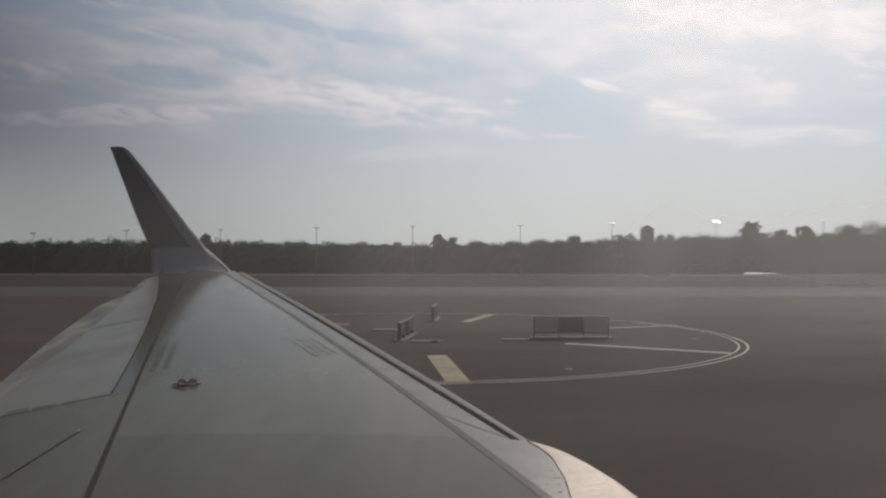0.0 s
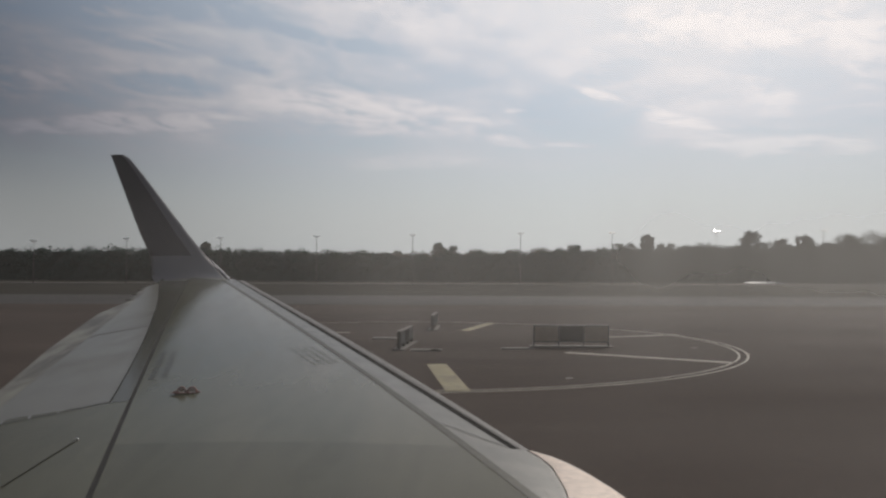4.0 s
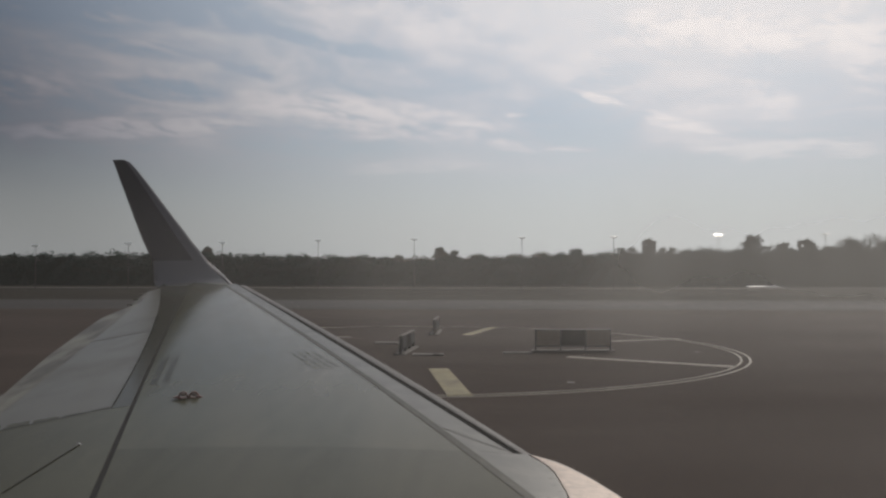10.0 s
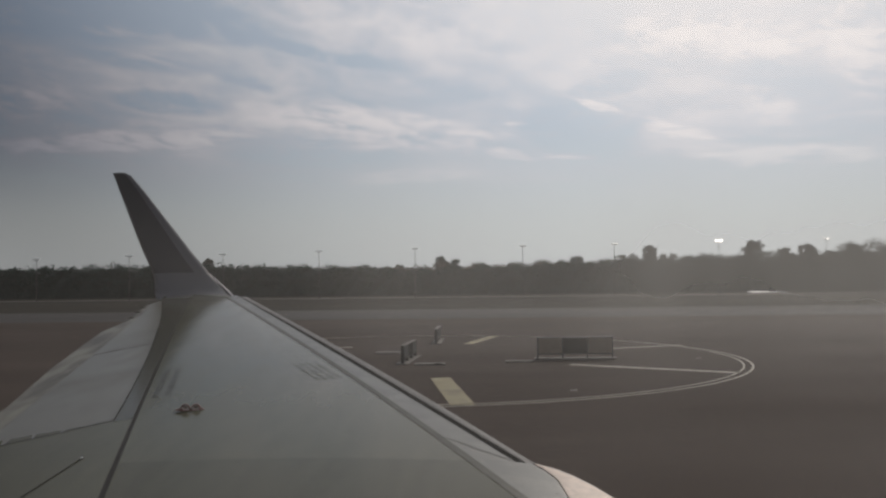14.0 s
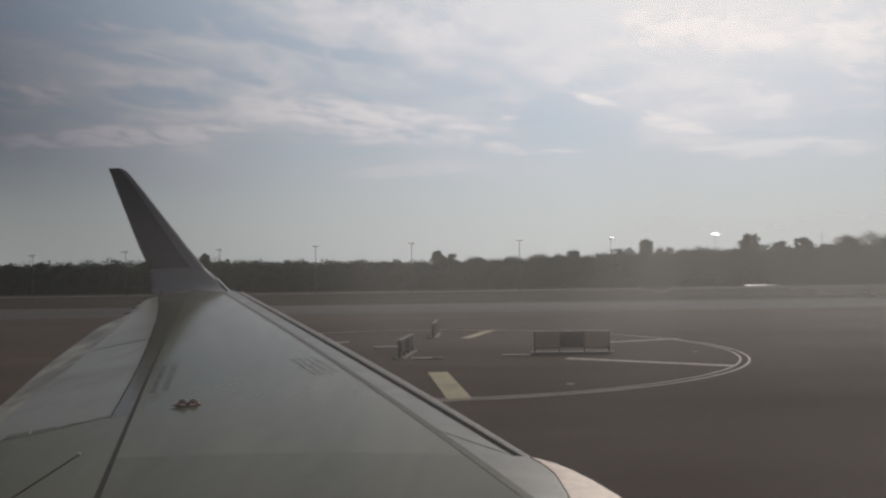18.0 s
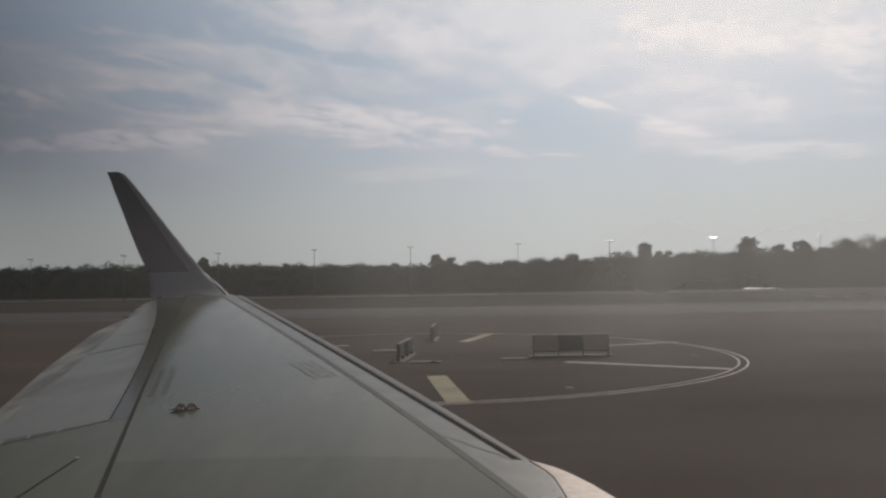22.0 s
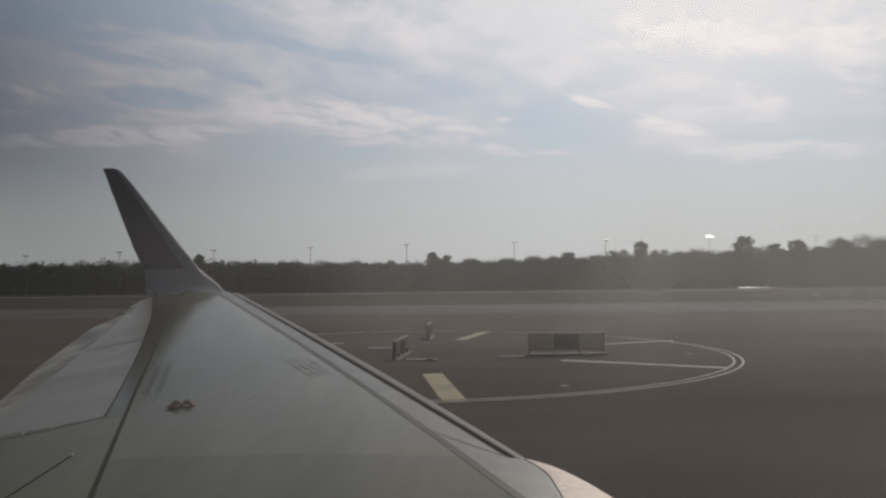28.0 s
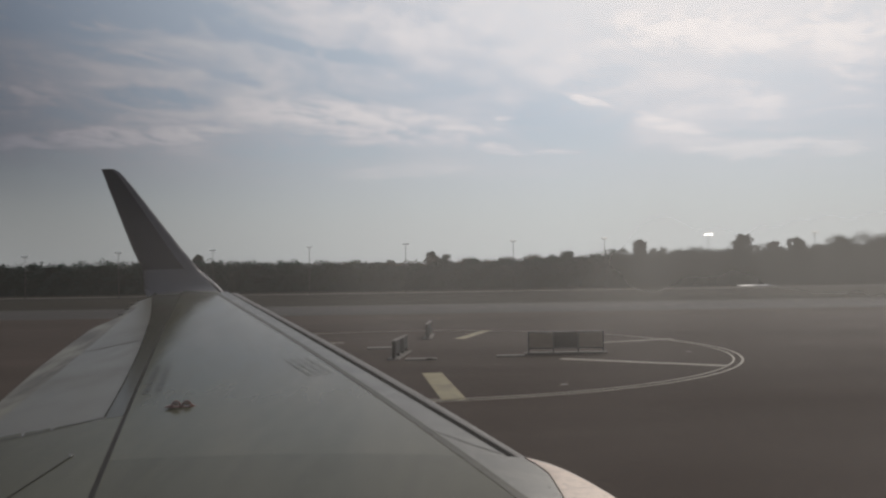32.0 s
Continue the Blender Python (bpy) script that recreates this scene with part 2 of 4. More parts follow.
M["dry"] = material("dry_grass_ground", (0.037, 0.029, 0.017), (0.029, 0.025, 0.015), rough=0.95, scale=0.05, fine=2.0, bump=0.6, stretch=(0.5, 1, 1), third=(0.034, 0.029, 0.02), third_scale=0.02, spec=0.1)
M["road"] = material("pale_track", (0.145, 0.128, 0.107), (0.10, 0.09, 0.076), rough=0.85, scale=0.08, fine=2, bump=0.15, stretch=(0.2, 1, 1))
M["yellow"] = material("worn_yellow_paint", (0.42, 0.345, 0.165), (0.32, 0.265, 0.135), rough=0.7, scale=1.4, fine=25, bump=0.1, third=(0.24, 0.20, 0.12), third_scale=0.9)
M["cream"] = material("worn_pale_yellow_paint", (0.42, 0.36, 0.275), (0.31, 0.265, 0.20), rough=0.7, scale=1.2, fine=25, bump=0.1, third=(0.20, 0.175, 0.14), third_scale=0.7)
M["line"] = material("pale_line_paint", (0.50, 0.44, 0.34), (0.38, 0.335, 0.26), rough=0.7, scale=0.8, fine=25, bump=0.1)
M["sign_dark"] = material("sign_black_panel", (0.022, 0.020, 0.018), (0.03, 0.027, 0.024), rough=0.8, spec=0.1, scale=5, bump=0.02)
M["sign_grey"] = material("sign_yellowed_panel", (0.52, 0.41, 0.29), (0.41, 0.325, 0.23), rough=0.8, scale=4, bump=0.02)
M["sign_red"] = material("sign_red_panel", (0.10, 0.035, 0.03), (0.075, 0.03, 0.027), rough=0.5, scale=4, bump=0.02)
M["sign_ink"] = material("sign_pale_marks", (0.35, 0.34, 0.32), (0.28, 0.27, 0.25), rough=0.5, bump=0)
M["post"] = material("galvanised_steel", (0.11, 0.108, 0.105), (0.085, 0.083, 0.08), rough=0.5, metal=0.4, scale=3, bump=0.02)
M["lamp_housing"] = material("bare_lamp_housing", (0.72, 0.72, 0.70), (0.62, 0.62, 0.60), rough=0.30, metal=0.9, scale=4, bump=0)
M["mast"] = material("weathered_mast_steel", (0.115, 0.114, 0.108), (0.09, 0.089, 0.084), rough=0.8, scale=1, bump=0, spec=0.1)
M["pole"] = material("dull_dark_steel", (0.045, 0.044, 0.04), (0.035, 0.034, 0.031), rough=0.8, scale=3, bump=0, spec=0.1)
M["leaf"] = material("dark_green_leaves", (0.051, 0.084, 0.068), (0.042, 0.065, 0.052), rough=0.85, scale=0.08, fine=1.0, bump=0, third=(0.060, 0.095, 0.055), third_scale=0.05, spec=0.05, island=True)
# paler than the near leaves; distance haze is put into this colour
M["leaf_far"] = material("haze_paled_leaves", (0.095, 0.10, 0.07), (0.075, 0.082, 0.056), rough=0.7, scale=0.05, fine=0.6, bump=0, spec=0.2, island=True)
M["core"] = material("scrub_core_shade", (0.042, 0.062, 0.047), (0.033, 0.047, 0.036), rough=0.9, scale=0.3, fine=2, bump=0.5)
M["bark"] = material("bark", (0.07, 0.05, 0.035), (0.045, 0.034, 0.025), rough=0.9, scale=3, bump=0.5)
M["roof"] = material("pale_sheet_roof", (0.50, 0.48, 0.45), (0.38, 0.36, 0.34), rough=0.45, scale=0.4, bump=0.05)
M["plaster"] = material("grey_plaster", (0.13, 0.125, 0.12), (0.10, 0.095, 0.09), rough=0.8, scale=0.5, bump=0.1)
M["dark_glass"] = material("dark_glass", (0.02, 0.022, 0.025), rough=0.12, bump=0)


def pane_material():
    """Clear acrylic with faint smears; haze and glare towards the sun are painted into it."""
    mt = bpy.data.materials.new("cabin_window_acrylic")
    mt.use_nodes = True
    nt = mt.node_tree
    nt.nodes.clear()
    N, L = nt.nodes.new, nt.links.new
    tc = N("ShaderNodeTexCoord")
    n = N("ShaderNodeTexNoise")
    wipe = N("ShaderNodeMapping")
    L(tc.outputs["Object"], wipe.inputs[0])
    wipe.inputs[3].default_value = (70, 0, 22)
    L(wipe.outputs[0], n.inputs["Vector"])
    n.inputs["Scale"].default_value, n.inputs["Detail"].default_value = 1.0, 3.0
    # cloudy patch at eye level, painted in for the sunward haze along the horizon
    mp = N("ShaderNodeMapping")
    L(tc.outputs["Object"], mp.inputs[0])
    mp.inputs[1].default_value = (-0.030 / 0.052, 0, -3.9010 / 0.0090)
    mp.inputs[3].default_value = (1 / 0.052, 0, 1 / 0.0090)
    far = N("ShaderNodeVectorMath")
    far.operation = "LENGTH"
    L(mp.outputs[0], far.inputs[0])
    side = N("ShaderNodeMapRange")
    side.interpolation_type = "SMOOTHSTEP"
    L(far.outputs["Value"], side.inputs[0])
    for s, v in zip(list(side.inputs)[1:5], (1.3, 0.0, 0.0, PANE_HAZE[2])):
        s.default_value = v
    # veil painted denser towards the sun side, in place of glare
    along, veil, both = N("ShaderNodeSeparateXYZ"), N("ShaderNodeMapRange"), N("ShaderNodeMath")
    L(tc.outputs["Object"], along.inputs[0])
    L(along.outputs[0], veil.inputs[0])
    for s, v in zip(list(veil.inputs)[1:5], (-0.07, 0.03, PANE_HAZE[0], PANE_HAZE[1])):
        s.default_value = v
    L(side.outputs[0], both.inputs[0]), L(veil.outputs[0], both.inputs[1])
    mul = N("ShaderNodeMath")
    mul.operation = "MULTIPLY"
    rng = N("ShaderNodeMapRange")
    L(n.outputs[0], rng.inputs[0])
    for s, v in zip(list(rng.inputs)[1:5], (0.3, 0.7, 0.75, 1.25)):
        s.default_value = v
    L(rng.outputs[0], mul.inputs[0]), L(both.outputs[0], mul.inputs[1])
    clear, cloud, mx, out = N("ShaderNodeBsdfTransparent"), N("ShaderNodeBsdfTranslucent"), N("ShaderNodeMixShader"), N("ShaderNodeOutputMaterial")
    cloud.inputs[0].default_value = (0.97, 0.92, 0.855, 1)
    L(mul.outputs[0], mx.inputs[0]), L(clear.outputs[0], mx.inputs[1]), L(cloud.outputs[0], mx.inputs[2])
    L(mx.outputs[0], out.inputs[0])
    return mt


# painted veil: away from the sun, towards it, and in the horizon patch
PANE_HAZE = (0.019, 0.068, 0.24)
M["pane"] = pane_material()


# ---------------------------------------------------------------- building helpers
def mesh_of(name, verts, faces, mats, face_mats=None, smooth=False):
    me = bpy.data.meshes.new(name)
    me.from_pydata([tuple(v) for v in verts], [], [tuple(f) for f in faces])
    for k in mats if isinstance(mats, (list, tuple)) else [mats]:
        me.materials.append(M[k])
    if face_mats:
        me.polygons.foreach_set("material_index", face_mats)
    if smooth:
        me.polygons.foreach_set("use_smooth", [True] * len(me.polygons))
    me.update()
    return me


def part(name, me, parent=None, label=""):
    ob = new(name, me)
    if parent is not None:
        ob.parent = parent
    return tagged(ob, label)


def empty(name, label, category, group="", at=(0, 0, 0), turn=0.0, kind=""):
    ob = new(name)
    ob.matrix_basis = pose(*at, 0, 0, turn)
    return tagged(ob, label, category, group, kind)


def bm_mesh(name, bm, mats, smooth=False):
    me = bpy.data.meshes.new(name)
    bm.normal_update()
    bm.to_mesh(me)
    bm.free()
    for k in mats if isinstance(mats, (list, tuple)) else [mats]:
        me.materials.append(M[k])
    if smooth:
        me.polygons.foreach_set("use_smooth", [True] * len(me.polygons))
    return me


def box_mesh(name, size, mat, at=(0, 0, 0), bevel=0.0, turn=(0, 0, 0)):
    bm = bmesh.new()
    bmesh.ops.create_cube(bm, size=1.0)
    bmesh.ops.scale(bm, vec=size, verts=bm.verts)
    if bevel:
        bmesh.ops.bevel(bm, geom=bm.edges[:], offset=bevel, segments=2, affect="EDGES", profile=0.6)
    bmesh.ops.transform(bm, matrix=pose(*at, *turn), verts=bm.verts)
    return bm_mesh(name, bm, mat)


def tube_mesh(name, points, radii, mat, sides=10):
    """A tapered round bar along points."""
    verts, faces = [], []
    for i, (p, r) in enumerate(zip(points, radii)):
        a = Vector(points[max(i - 1, 0)])
        b = Vector(points[min(i + 1, len(points) - 1)])
        q = (b - a).to_track_quat("Z", "Y")
        for k in range(sides):
            t = 2 * math.pi * k / sides
            verts.append(Vector(p) + q @ Vector((math.cos(t) * r, math.sin(t) * r, 0)))
    for i in range(len(points) - 1):
        for k in range(sides):
            n = (k + 1) % sides
            faces.append((i * sides + k, i * sides + n, (i + 1) * sides + n, (i + 1) * sides + k))
    faces.append(tuple(range(sides - 1, -1, -1)))
    faces.append(tuple(range((len(points) - 1) * sides, len(points) * sides)))
    return mesh_of(name, verts, faces, mat, smooth=True)


# ---------------------------------------------------------------- ground
def sheet(name, x0, x1, y0, y1, z, mat, label, category, nx=1, ny=1, thick=0.0):
    verts, faces = [], []
    for j in range(ny + 1):
        for i in range(nx + 1):
            verts.append((x0 + (x1 - x0) * i / nx, y0 + (y1 - y0) * j / ny, z))
    for j in range(ny):
        for i in range(nx):
            a = j * (nx + 1) + i
            faces.append((a, a + 1, a + nx + 2, a + nx + 1))
    if thick:
        base = len(verts)
        c = [0, nx, (nx + 1) * (ny + 1) - 1, (nx + 1) * ny]
        verts += [(verts[k][0], verts[k][1], z - thick) for k in c]
        for k in range(4):
            faces.append((c[k], base + k, base + (k + 1) % 4, c[(k + 1) % 4]))
    return tagged(part(name, mesh_of(name, verts, faces, mat)), label, category, kind="structure")


sheet("ground", -4200, 4200, -4200, 4200, -0.06, "dry", "flat dry brown grass round the taxiways", "ground")
sheet("pavement", -900, 900, -70, 77, 0.0, "asphalt", "dark worn asphalt of the taxiway", "taxiway", thick=0.06)
sheet("road", -900, 900, 77, 100, 0.004, "concrete", "paler concrete runway strip beyond the asphalt", "runway", thick=0.06)
sheet("road", -900, 900, 161, 167, -0.02, "road", "thin pale perimeter track before the trees", "track", thick=0.04)


def strip_line(name, pts, width, mat, label, category="marking", z=0.008, group="taxiway markings"):
    """A painted line of that width along pts, laid on the asphalt."""
    verts, faces = [], []
    for i, p in enumerate(pts):
        a, b = Vector(pts[max(i - 1, 0)]), Vector(pts[min(i + 1, len(pts) - 1)])
        d = (b - a).normalized()
        n = Vector((-d.y, d.x)) * width / 2
        for s in (1, -1):
            verts += [(p[0] + n.x * s, p[1] + n.y * s, z), (p[0] + n.x * s, p[1] + n.y * s, 0.0)]
    for i in range(len(pts) - 1):
        a, b = i * 4, i * 4 + 4
        faces += [(a, a + 2, b + 2, b), (a, b, b + 1, a + 1), (a + 2, a + 3, b + 3, b + 2)]
    ob = part(name, mesh_of(name, verts, faces, mat))
    return tagged(ob, label, category, group)


def arc(cx, cy, a, b, t0, t1, n=40):
    return [Vector((cx + a * math.cos(radians(t0 + (t1 - t0) * i / n)), cy + b * math.sin(radians(t0 + (t1 - t0) * i / n)))) for i in range(n + 1)]


# the oval island: two lines round it
for k, w in ((0.0, 0.10), (0.36, 0.09)):
    near = arc(-2.2, 39.0, 14.2 - k, 14.75 - k, 180, 270, 30) + arc(-2.2, 39.0, 16.05 - k, 14.75 - k, 270, 360, 30)[1:]
    far = arc(-2.2, 39.0, 16.05 - k, 15.4 - k, 0, 90, 30) + arc(-2.2, 39.0, 14.2 - k, 15.4 - k, 90, 180, 30)[1:]
    strip_line("edge_line", near + far[1:], w, "line", "pale yellow line round the oval island, worn")
# half ovals that close the grass islands behind and ahead
for k, w in ((0.0, 0.16), (0.33, 0.14)):
    a, b = arc(-79, 38, 17 - k, 17.3 - k, -90, 90, 50), arc(79, 38, 17 - k, 17.3 - k, 270, 90, 50)
    strip_line("edge_line", [Vector((-150, 20.7 - 2.6 + k))] + a + [Vector((-150, 55.3 - k))], w, "cream", "pale double edge line round a grass island")
    strip_line("edge_line", [Vector((240, 19.0 + k))] + a[:0] + b + [Vector((240, 55.3 - k))], w, "cream", "pale double edge line round a grass island")


def bar(p, q, width, mat="yellow", label="worn yellow painted bar on the asphalt"):
    return strip_line("painted_bar", [Vector(p), Vector(q)], width, mat, label, group="painted bars")


bar((-0.3, 31.35), (0.45, 24.6), 0.78)
bar((1.2, 47.15), (3.2, 53.6), 0.62)
bar((8.7, 43.2), (13.1, 44.95), 0.42, "cream", "faded pale painted bar on the asphalt")
bar((5.4, 35.6), (11.6, 32.05), 0.52, "cream", "faded pale painted bar on the asphalt")
bar((-10.4, 44.9), (-5.4, 45.7), 0.42, "cream", "faded pale painted bar on the asphalt")
bar((-13.4, 27.1), (-8.6, 32.2), 0.70)
bar((-17.6, 38.6), (-12.7, 39.0), 0.42, "cream", "faded pale painted bar on the asphalt")
for x in (-132, -119.5, -107, -94.2):
    bar((x, 24.4), (x + 0.3, 18.5), 0.75)
    bar((x - 12.4, 50.9), (x - 11.4, 56.5), 0.6)
for x in (74.3, 86.5, 98.7, 111):
    bar((x + 1.4, 27.0), (x - 1.3, 21.2), 0.72)
    bar((x + 3.7, 47.8), (x + 1.7, 55.5), 0.5)
bar((-69.7, 38.1), (-61.8, 39.1), 0.45, "cream", "faded pale painted bar on the asphalt")
bar((-73.3, 30.7), (-68.0, 26.8), 0.5, "cream", "faded pale painted bar on the asphalt")
bar((-72.3, 45.8), (-65.9, 52.0), 0.45, "cream", "faded pale painted bar on the asphalt")
bar((63.0, 38.5), (70.5, 38.3), 0.45, "cream", "faded pale painted bar on the asphalt")
# a broken cross line of short pale dashes, and pale slabs lying in the grass beyond it
for x, y in ((-97.42, 16.9), (-97.54, 15.35), (-97.67, 13.85)):
    bar((x - 0.35, y - 0.12), (x + 0.35, y + 0.05), 0.42, "cream", "short pale painted dash on the asphalt")
for x, y, w, d, turn in ((-93.0, 40.2, 0.22, 5.8, 4), (-94.7, 32.8, 0.55, 0.9, -12), (-94.5, 30.2, 0.35, 1.7, 10), (-94.9, 29.9, 0.5, 0.4, 30)):
    tagged(part("loose_block", box_mesh("loose_block", (w, d, 0.08), "slab", (x, y, 0.055), 0.015, (0, 0, turn))), "pale broken concrete block lying in the brown grass", "concrete block", "loose blocks")


def smooth_line(pts, n=12):
    out = []
    P = [Vector(p) for p in pts]
    P = [2 * P[0] - P[1]] + P + [2 * P[-1] - P[-2]]
    for i in range(1, len(P) - 2):
        for k in range(n):
            t = k / n
            out.append(0.5 * (2 * P[i] + (P[i + 1] - P[i - 1]) * t + (2 * P[i - 1] - 5 * P[i] + 4 * P[i + 1] - P[i + 2]) * t * t
                              + (3 * P[i] - P[i - 1] - 3 * P[i + 1] + P[i + 2]) * t ** 3))
    return out + [P[-2]]


def crossing(x):
    """The painted cross of a closed crossing and the guide lines that meet on it."""
    cross = empty("closed_cross", "faded white painted cross on a closed taxiway crossing", "marking", at=(x, 33, 0))
    for k, (dx, dy) in enumerate(((3.4, 2.3), (3.2, -2.5))):
        n = Vector((-dy, dx)).normalized() * 0.55
        top = [(s * dx + e * n.x, s * dy + e * n.y, 0.010 + 0.003 * k) for s, e in ((-1, -1), (1, -1), (1, 1), (-1, 1))]
        low = [(a, b, 0.0) for a, b, c in top]
        part("arm", mesh_of("arm", top + low, [(0, 1, 2, 3), (0, 4, 5, 1), (1, 5, 6, 2), (2, 6, 7, 3), (3, 7, 4, 0)], "cream"), cross)
    for pts in ([(-12, 13), (-5.3, 20.7), (-2.4, 26.7), (0, 33), (1.4, 45.1), (2.5, 50.5), (4.6, 56.0)],
                [(-2, 14), (-1.2, 20), (0, 33), (-0.3, 50.6), (-1.6, 55.5)],
                [(14, 11.5), (5.8, 15.4), (1.3, 18.6), (0.4, 24), (0, 33)]):
        strip_line("guide_line", smooth_line([(x + a, b) for a, b in pts]), 0.18, "cream", "thin pale curved guide line on asphalt", z=0.006)


crossing(-39.7)
crossing(34.7)


def grass_island(x0, x1, open_end):
    pts = []
    for i in range(25):
        t = radians(-90 + 180 * i / 24)
        pts.append((9.0 * math.cos(t), 37.8 + 9.3 * math.sin(t)))
    ring = [(open_end * (a) + (x1 if open_end > 0 else x0) - open_end * 9.0, b) for a, b in pts]
    ring += [((x0 if open_end > 0 else x1), 47.1), ((x0 if open_end > 0 else x1), 28.5)]
    if open_end < 0:
        ring.reverse()
    n = len(ring)
    verts = [(a, b, 0.03) for a, b in ring] + [(a, b, -0.01) for a, b in ring]
    faces = [tuple(range(n))] + [(k, k + n, (k + 1) % n + n, (k + 1) % n) for k in range(n)]
    tagged(part("grass_island", mesh_of("grass_island", verts, faces, "dry")), "dark brown dry grass island between taxiways", "grass", kind="structure")


grass_island(-170, -72.5, 1)
grass_island(71.5, 260, -1)

# flush concrete pads and small drain covers
for x, y, w, d in ((-3.1, 41.9, 1.25, 0.75), (-0.9, 36.2, 1.25, 0.6), (3.3, 37.0, 1.3, 0.45), (-0.35, 36.15, 0.5, 0.5)):
    tagged(part("concrete_pad", box_mesh("concrete_pad", (w, d, 0.10), "slab", (x, y, 0.01), 0.015)), "flat pale concrete pad set in the asphalt", "concrete pad", "concrete pads")
for x, y in ((4.3, 27.6), (11.8, 37.8)):
    tagged(part("drain_cover", box_mesh("drain_cover", (0.26, 0.20, 0.03), "slab", (x, y, -0.008), 0.004)), "small pale square cover in the asphalt", "drain cover", "drain covers")


def airfield_sign(x, y, length, height, turn, panels, label, edge="pole", post="pole"):
    ob = empty("airfield_sign", label, "sign", "airfield signs", (x, y, 0), turn)
    n, gap, low = len(panels), 0.05, 0.19
    w = length / n
    part("frame", box_mesh("frame", (length + 0.06, 0.20, 0.04), edge, (0, 0, height - 0.02), 0.012), ob)
    part("frame", box_mesh("frame", (length + 0.06, 0.20, 0.05), post, (0, 0, low), 0.012), ob)
    for i, k in enumerate(panels):
        px = -length / 2 + w * (i + 0.5)
        pa = part("panel", box_mesh("panel", (w - gap, 0.17, height - low - 0.05), k, (px, 0, (height + low) / 2), 0.01), ob)
        if k == "sign_red":
            for j in (-1, 1):
                part("mark", box_mesh("mark", (0.14, 0.006, 0.24), "sign_ink", (px + 0.13 * j, -0.09, (height + low) / 2 + 0.04)), pa, "small pale unreadable mark")
    for i in range(n + 1):
        px = -length / 2 + w * i
        part("post", box_mesh("post", (0.06, 0.14, height), post, (px, 0, height / 2), 0.01), ob)
    return ob


def sign_with_pad(x, y, length, height, turn, panels, label, edge="pole", post="pole"):
    airfield_sign(x, y, length, height, turn, panels, label, edge, post).location.z = 0.045
    pad = part("sign_pad", box_mesh("sign_pad", (length + 0.35, 0.55, 0.08), "slab", (0, 0, 0.005), 0.02))
    pad.matrix_basis = pose(x, y, 0, 0, 0, turn)
    tagged(pad, "low pale concrete pad under an airfield sign", "concrete pad", "sign pads")


sign_with_pad(6.05, 38.2, 3.55, 0.98, 0, ("sign_grey", "sign_dark", "sign_grey"), "dark three-panel airfield sign seen from behind, on a pad", "post", "post")
sign_with_pad(-10.75, 38.1, 3.5, 0.98, 0, ("sign_red", "sign_dark", "sign_red"), "dark red and black airfield sign with pale marks, on a pad")
# sunlit edges of the crosswise signs are put into a pale frame colour
sign_with_pad(-1.85, 38.2, 3.5, 0.80, 83, ("post", "sign_dark", "post"), "three-panel airfield sign standing crosswise, on a pad", "slab")
sign_with_pad(-0.6, 49.2, 3.5, 0.82, 87, ("post", "post", "post"), "pale-edged airfield sign standing crosswise, on a pad", "slab", "slab")
sign_with_pad(-75.7, 37.2, 3.5, 0.98, 0, ("sign_grey", "sign_dark", "sign_grey"), "dark three-panel airfield sign on brown grass")
sign_with_pad(74.6, 37.0, 3.1, 0.95, 0, ("sign_red", "sign_dark", "sign_red"), "dark red and black airfield sign on brown grass")
sign_with_pad(96.5, 44.0, 1.2, 1.0, 82, ("sign_dark",), "narrow dark airfield sign seen edge on")
for x in (78, 81, 84, 87, 90.5, 93.5):
    tagged(part("light_pad", box_mesh("light_pad", (1.3, 0.5, 0.12), "slab", (x, 35.2 + 1.5 * (int(x) % 2), 0.05), 0.02)), "narrow pale concrete strip in the brown grass", "concrete pad", "light pads")
for x in (-99, -96, -91, -88, -85, -106, -109):
    tagged(part("light_pad", box_mesh("light_pad", (1.3, 0.5, 0.12), "slab", (x, 38.5 - 6.0 * (int(x) % 2), 0.05), 0.02)), "narrow pale concrete strip in the brown grass", "concrete pad", "light pads")



# ---------------------------------------------------------------- lamp masts
def lamp_mast(x, y, height):
    ob = empty("lamp_mast", "tall grey mast with a crossbar of bare metal floodlights", "lamp mast", "lamp masts", (x, y, -0.06))
    part("pole", tube_mesh("pole", [(0, 0, 0), (0, 0, height * 0.5), (0, 0, height - 0.1)], [0.075, 0.06, 0.045], "mast", 8), ob)
    part("crossbar", box_mesh("crossbar", (1.25, 0.10, 0.06), "mast", (0, 0, height - 0.10), 0.015), ob)
    for k in (-0.48, 0.0, 0.48):
        part("floodlight", box_mesh("floodlight", (0.40, 0.66, 0.08), "lamp_housing", (k, -0.20, height + 0.03), 0.008, (17.4, -3.9, 0)), ob)
    return ob


MAST_Y = 158.0
for x, h in ((-181.1, 8.4), (-161.9, 8.4), (-141.3, 8.4), (-122.0, 8.4), (-101.5, 8.4), (-81.3, 8.4), (-62.9, 8.9), (-44.3, 9.1), (-25.3, 9.5), (-6.3, 9.8),
             (15.0, 10.1), (33.1, 10.3), (74.9, 10.9), (93.8, 10.7), (113.0, 10.7), (132.3, 10.7), (150.3, 10.7), (169.6, 10.7)):
    lamp_mast(x, MAST_Y, h)
lamp_mast(53.7, MAST_Y, 10.7)


# ---------------------------------------------------------------- trees and scrub
rng = np.random.default_rng(7)


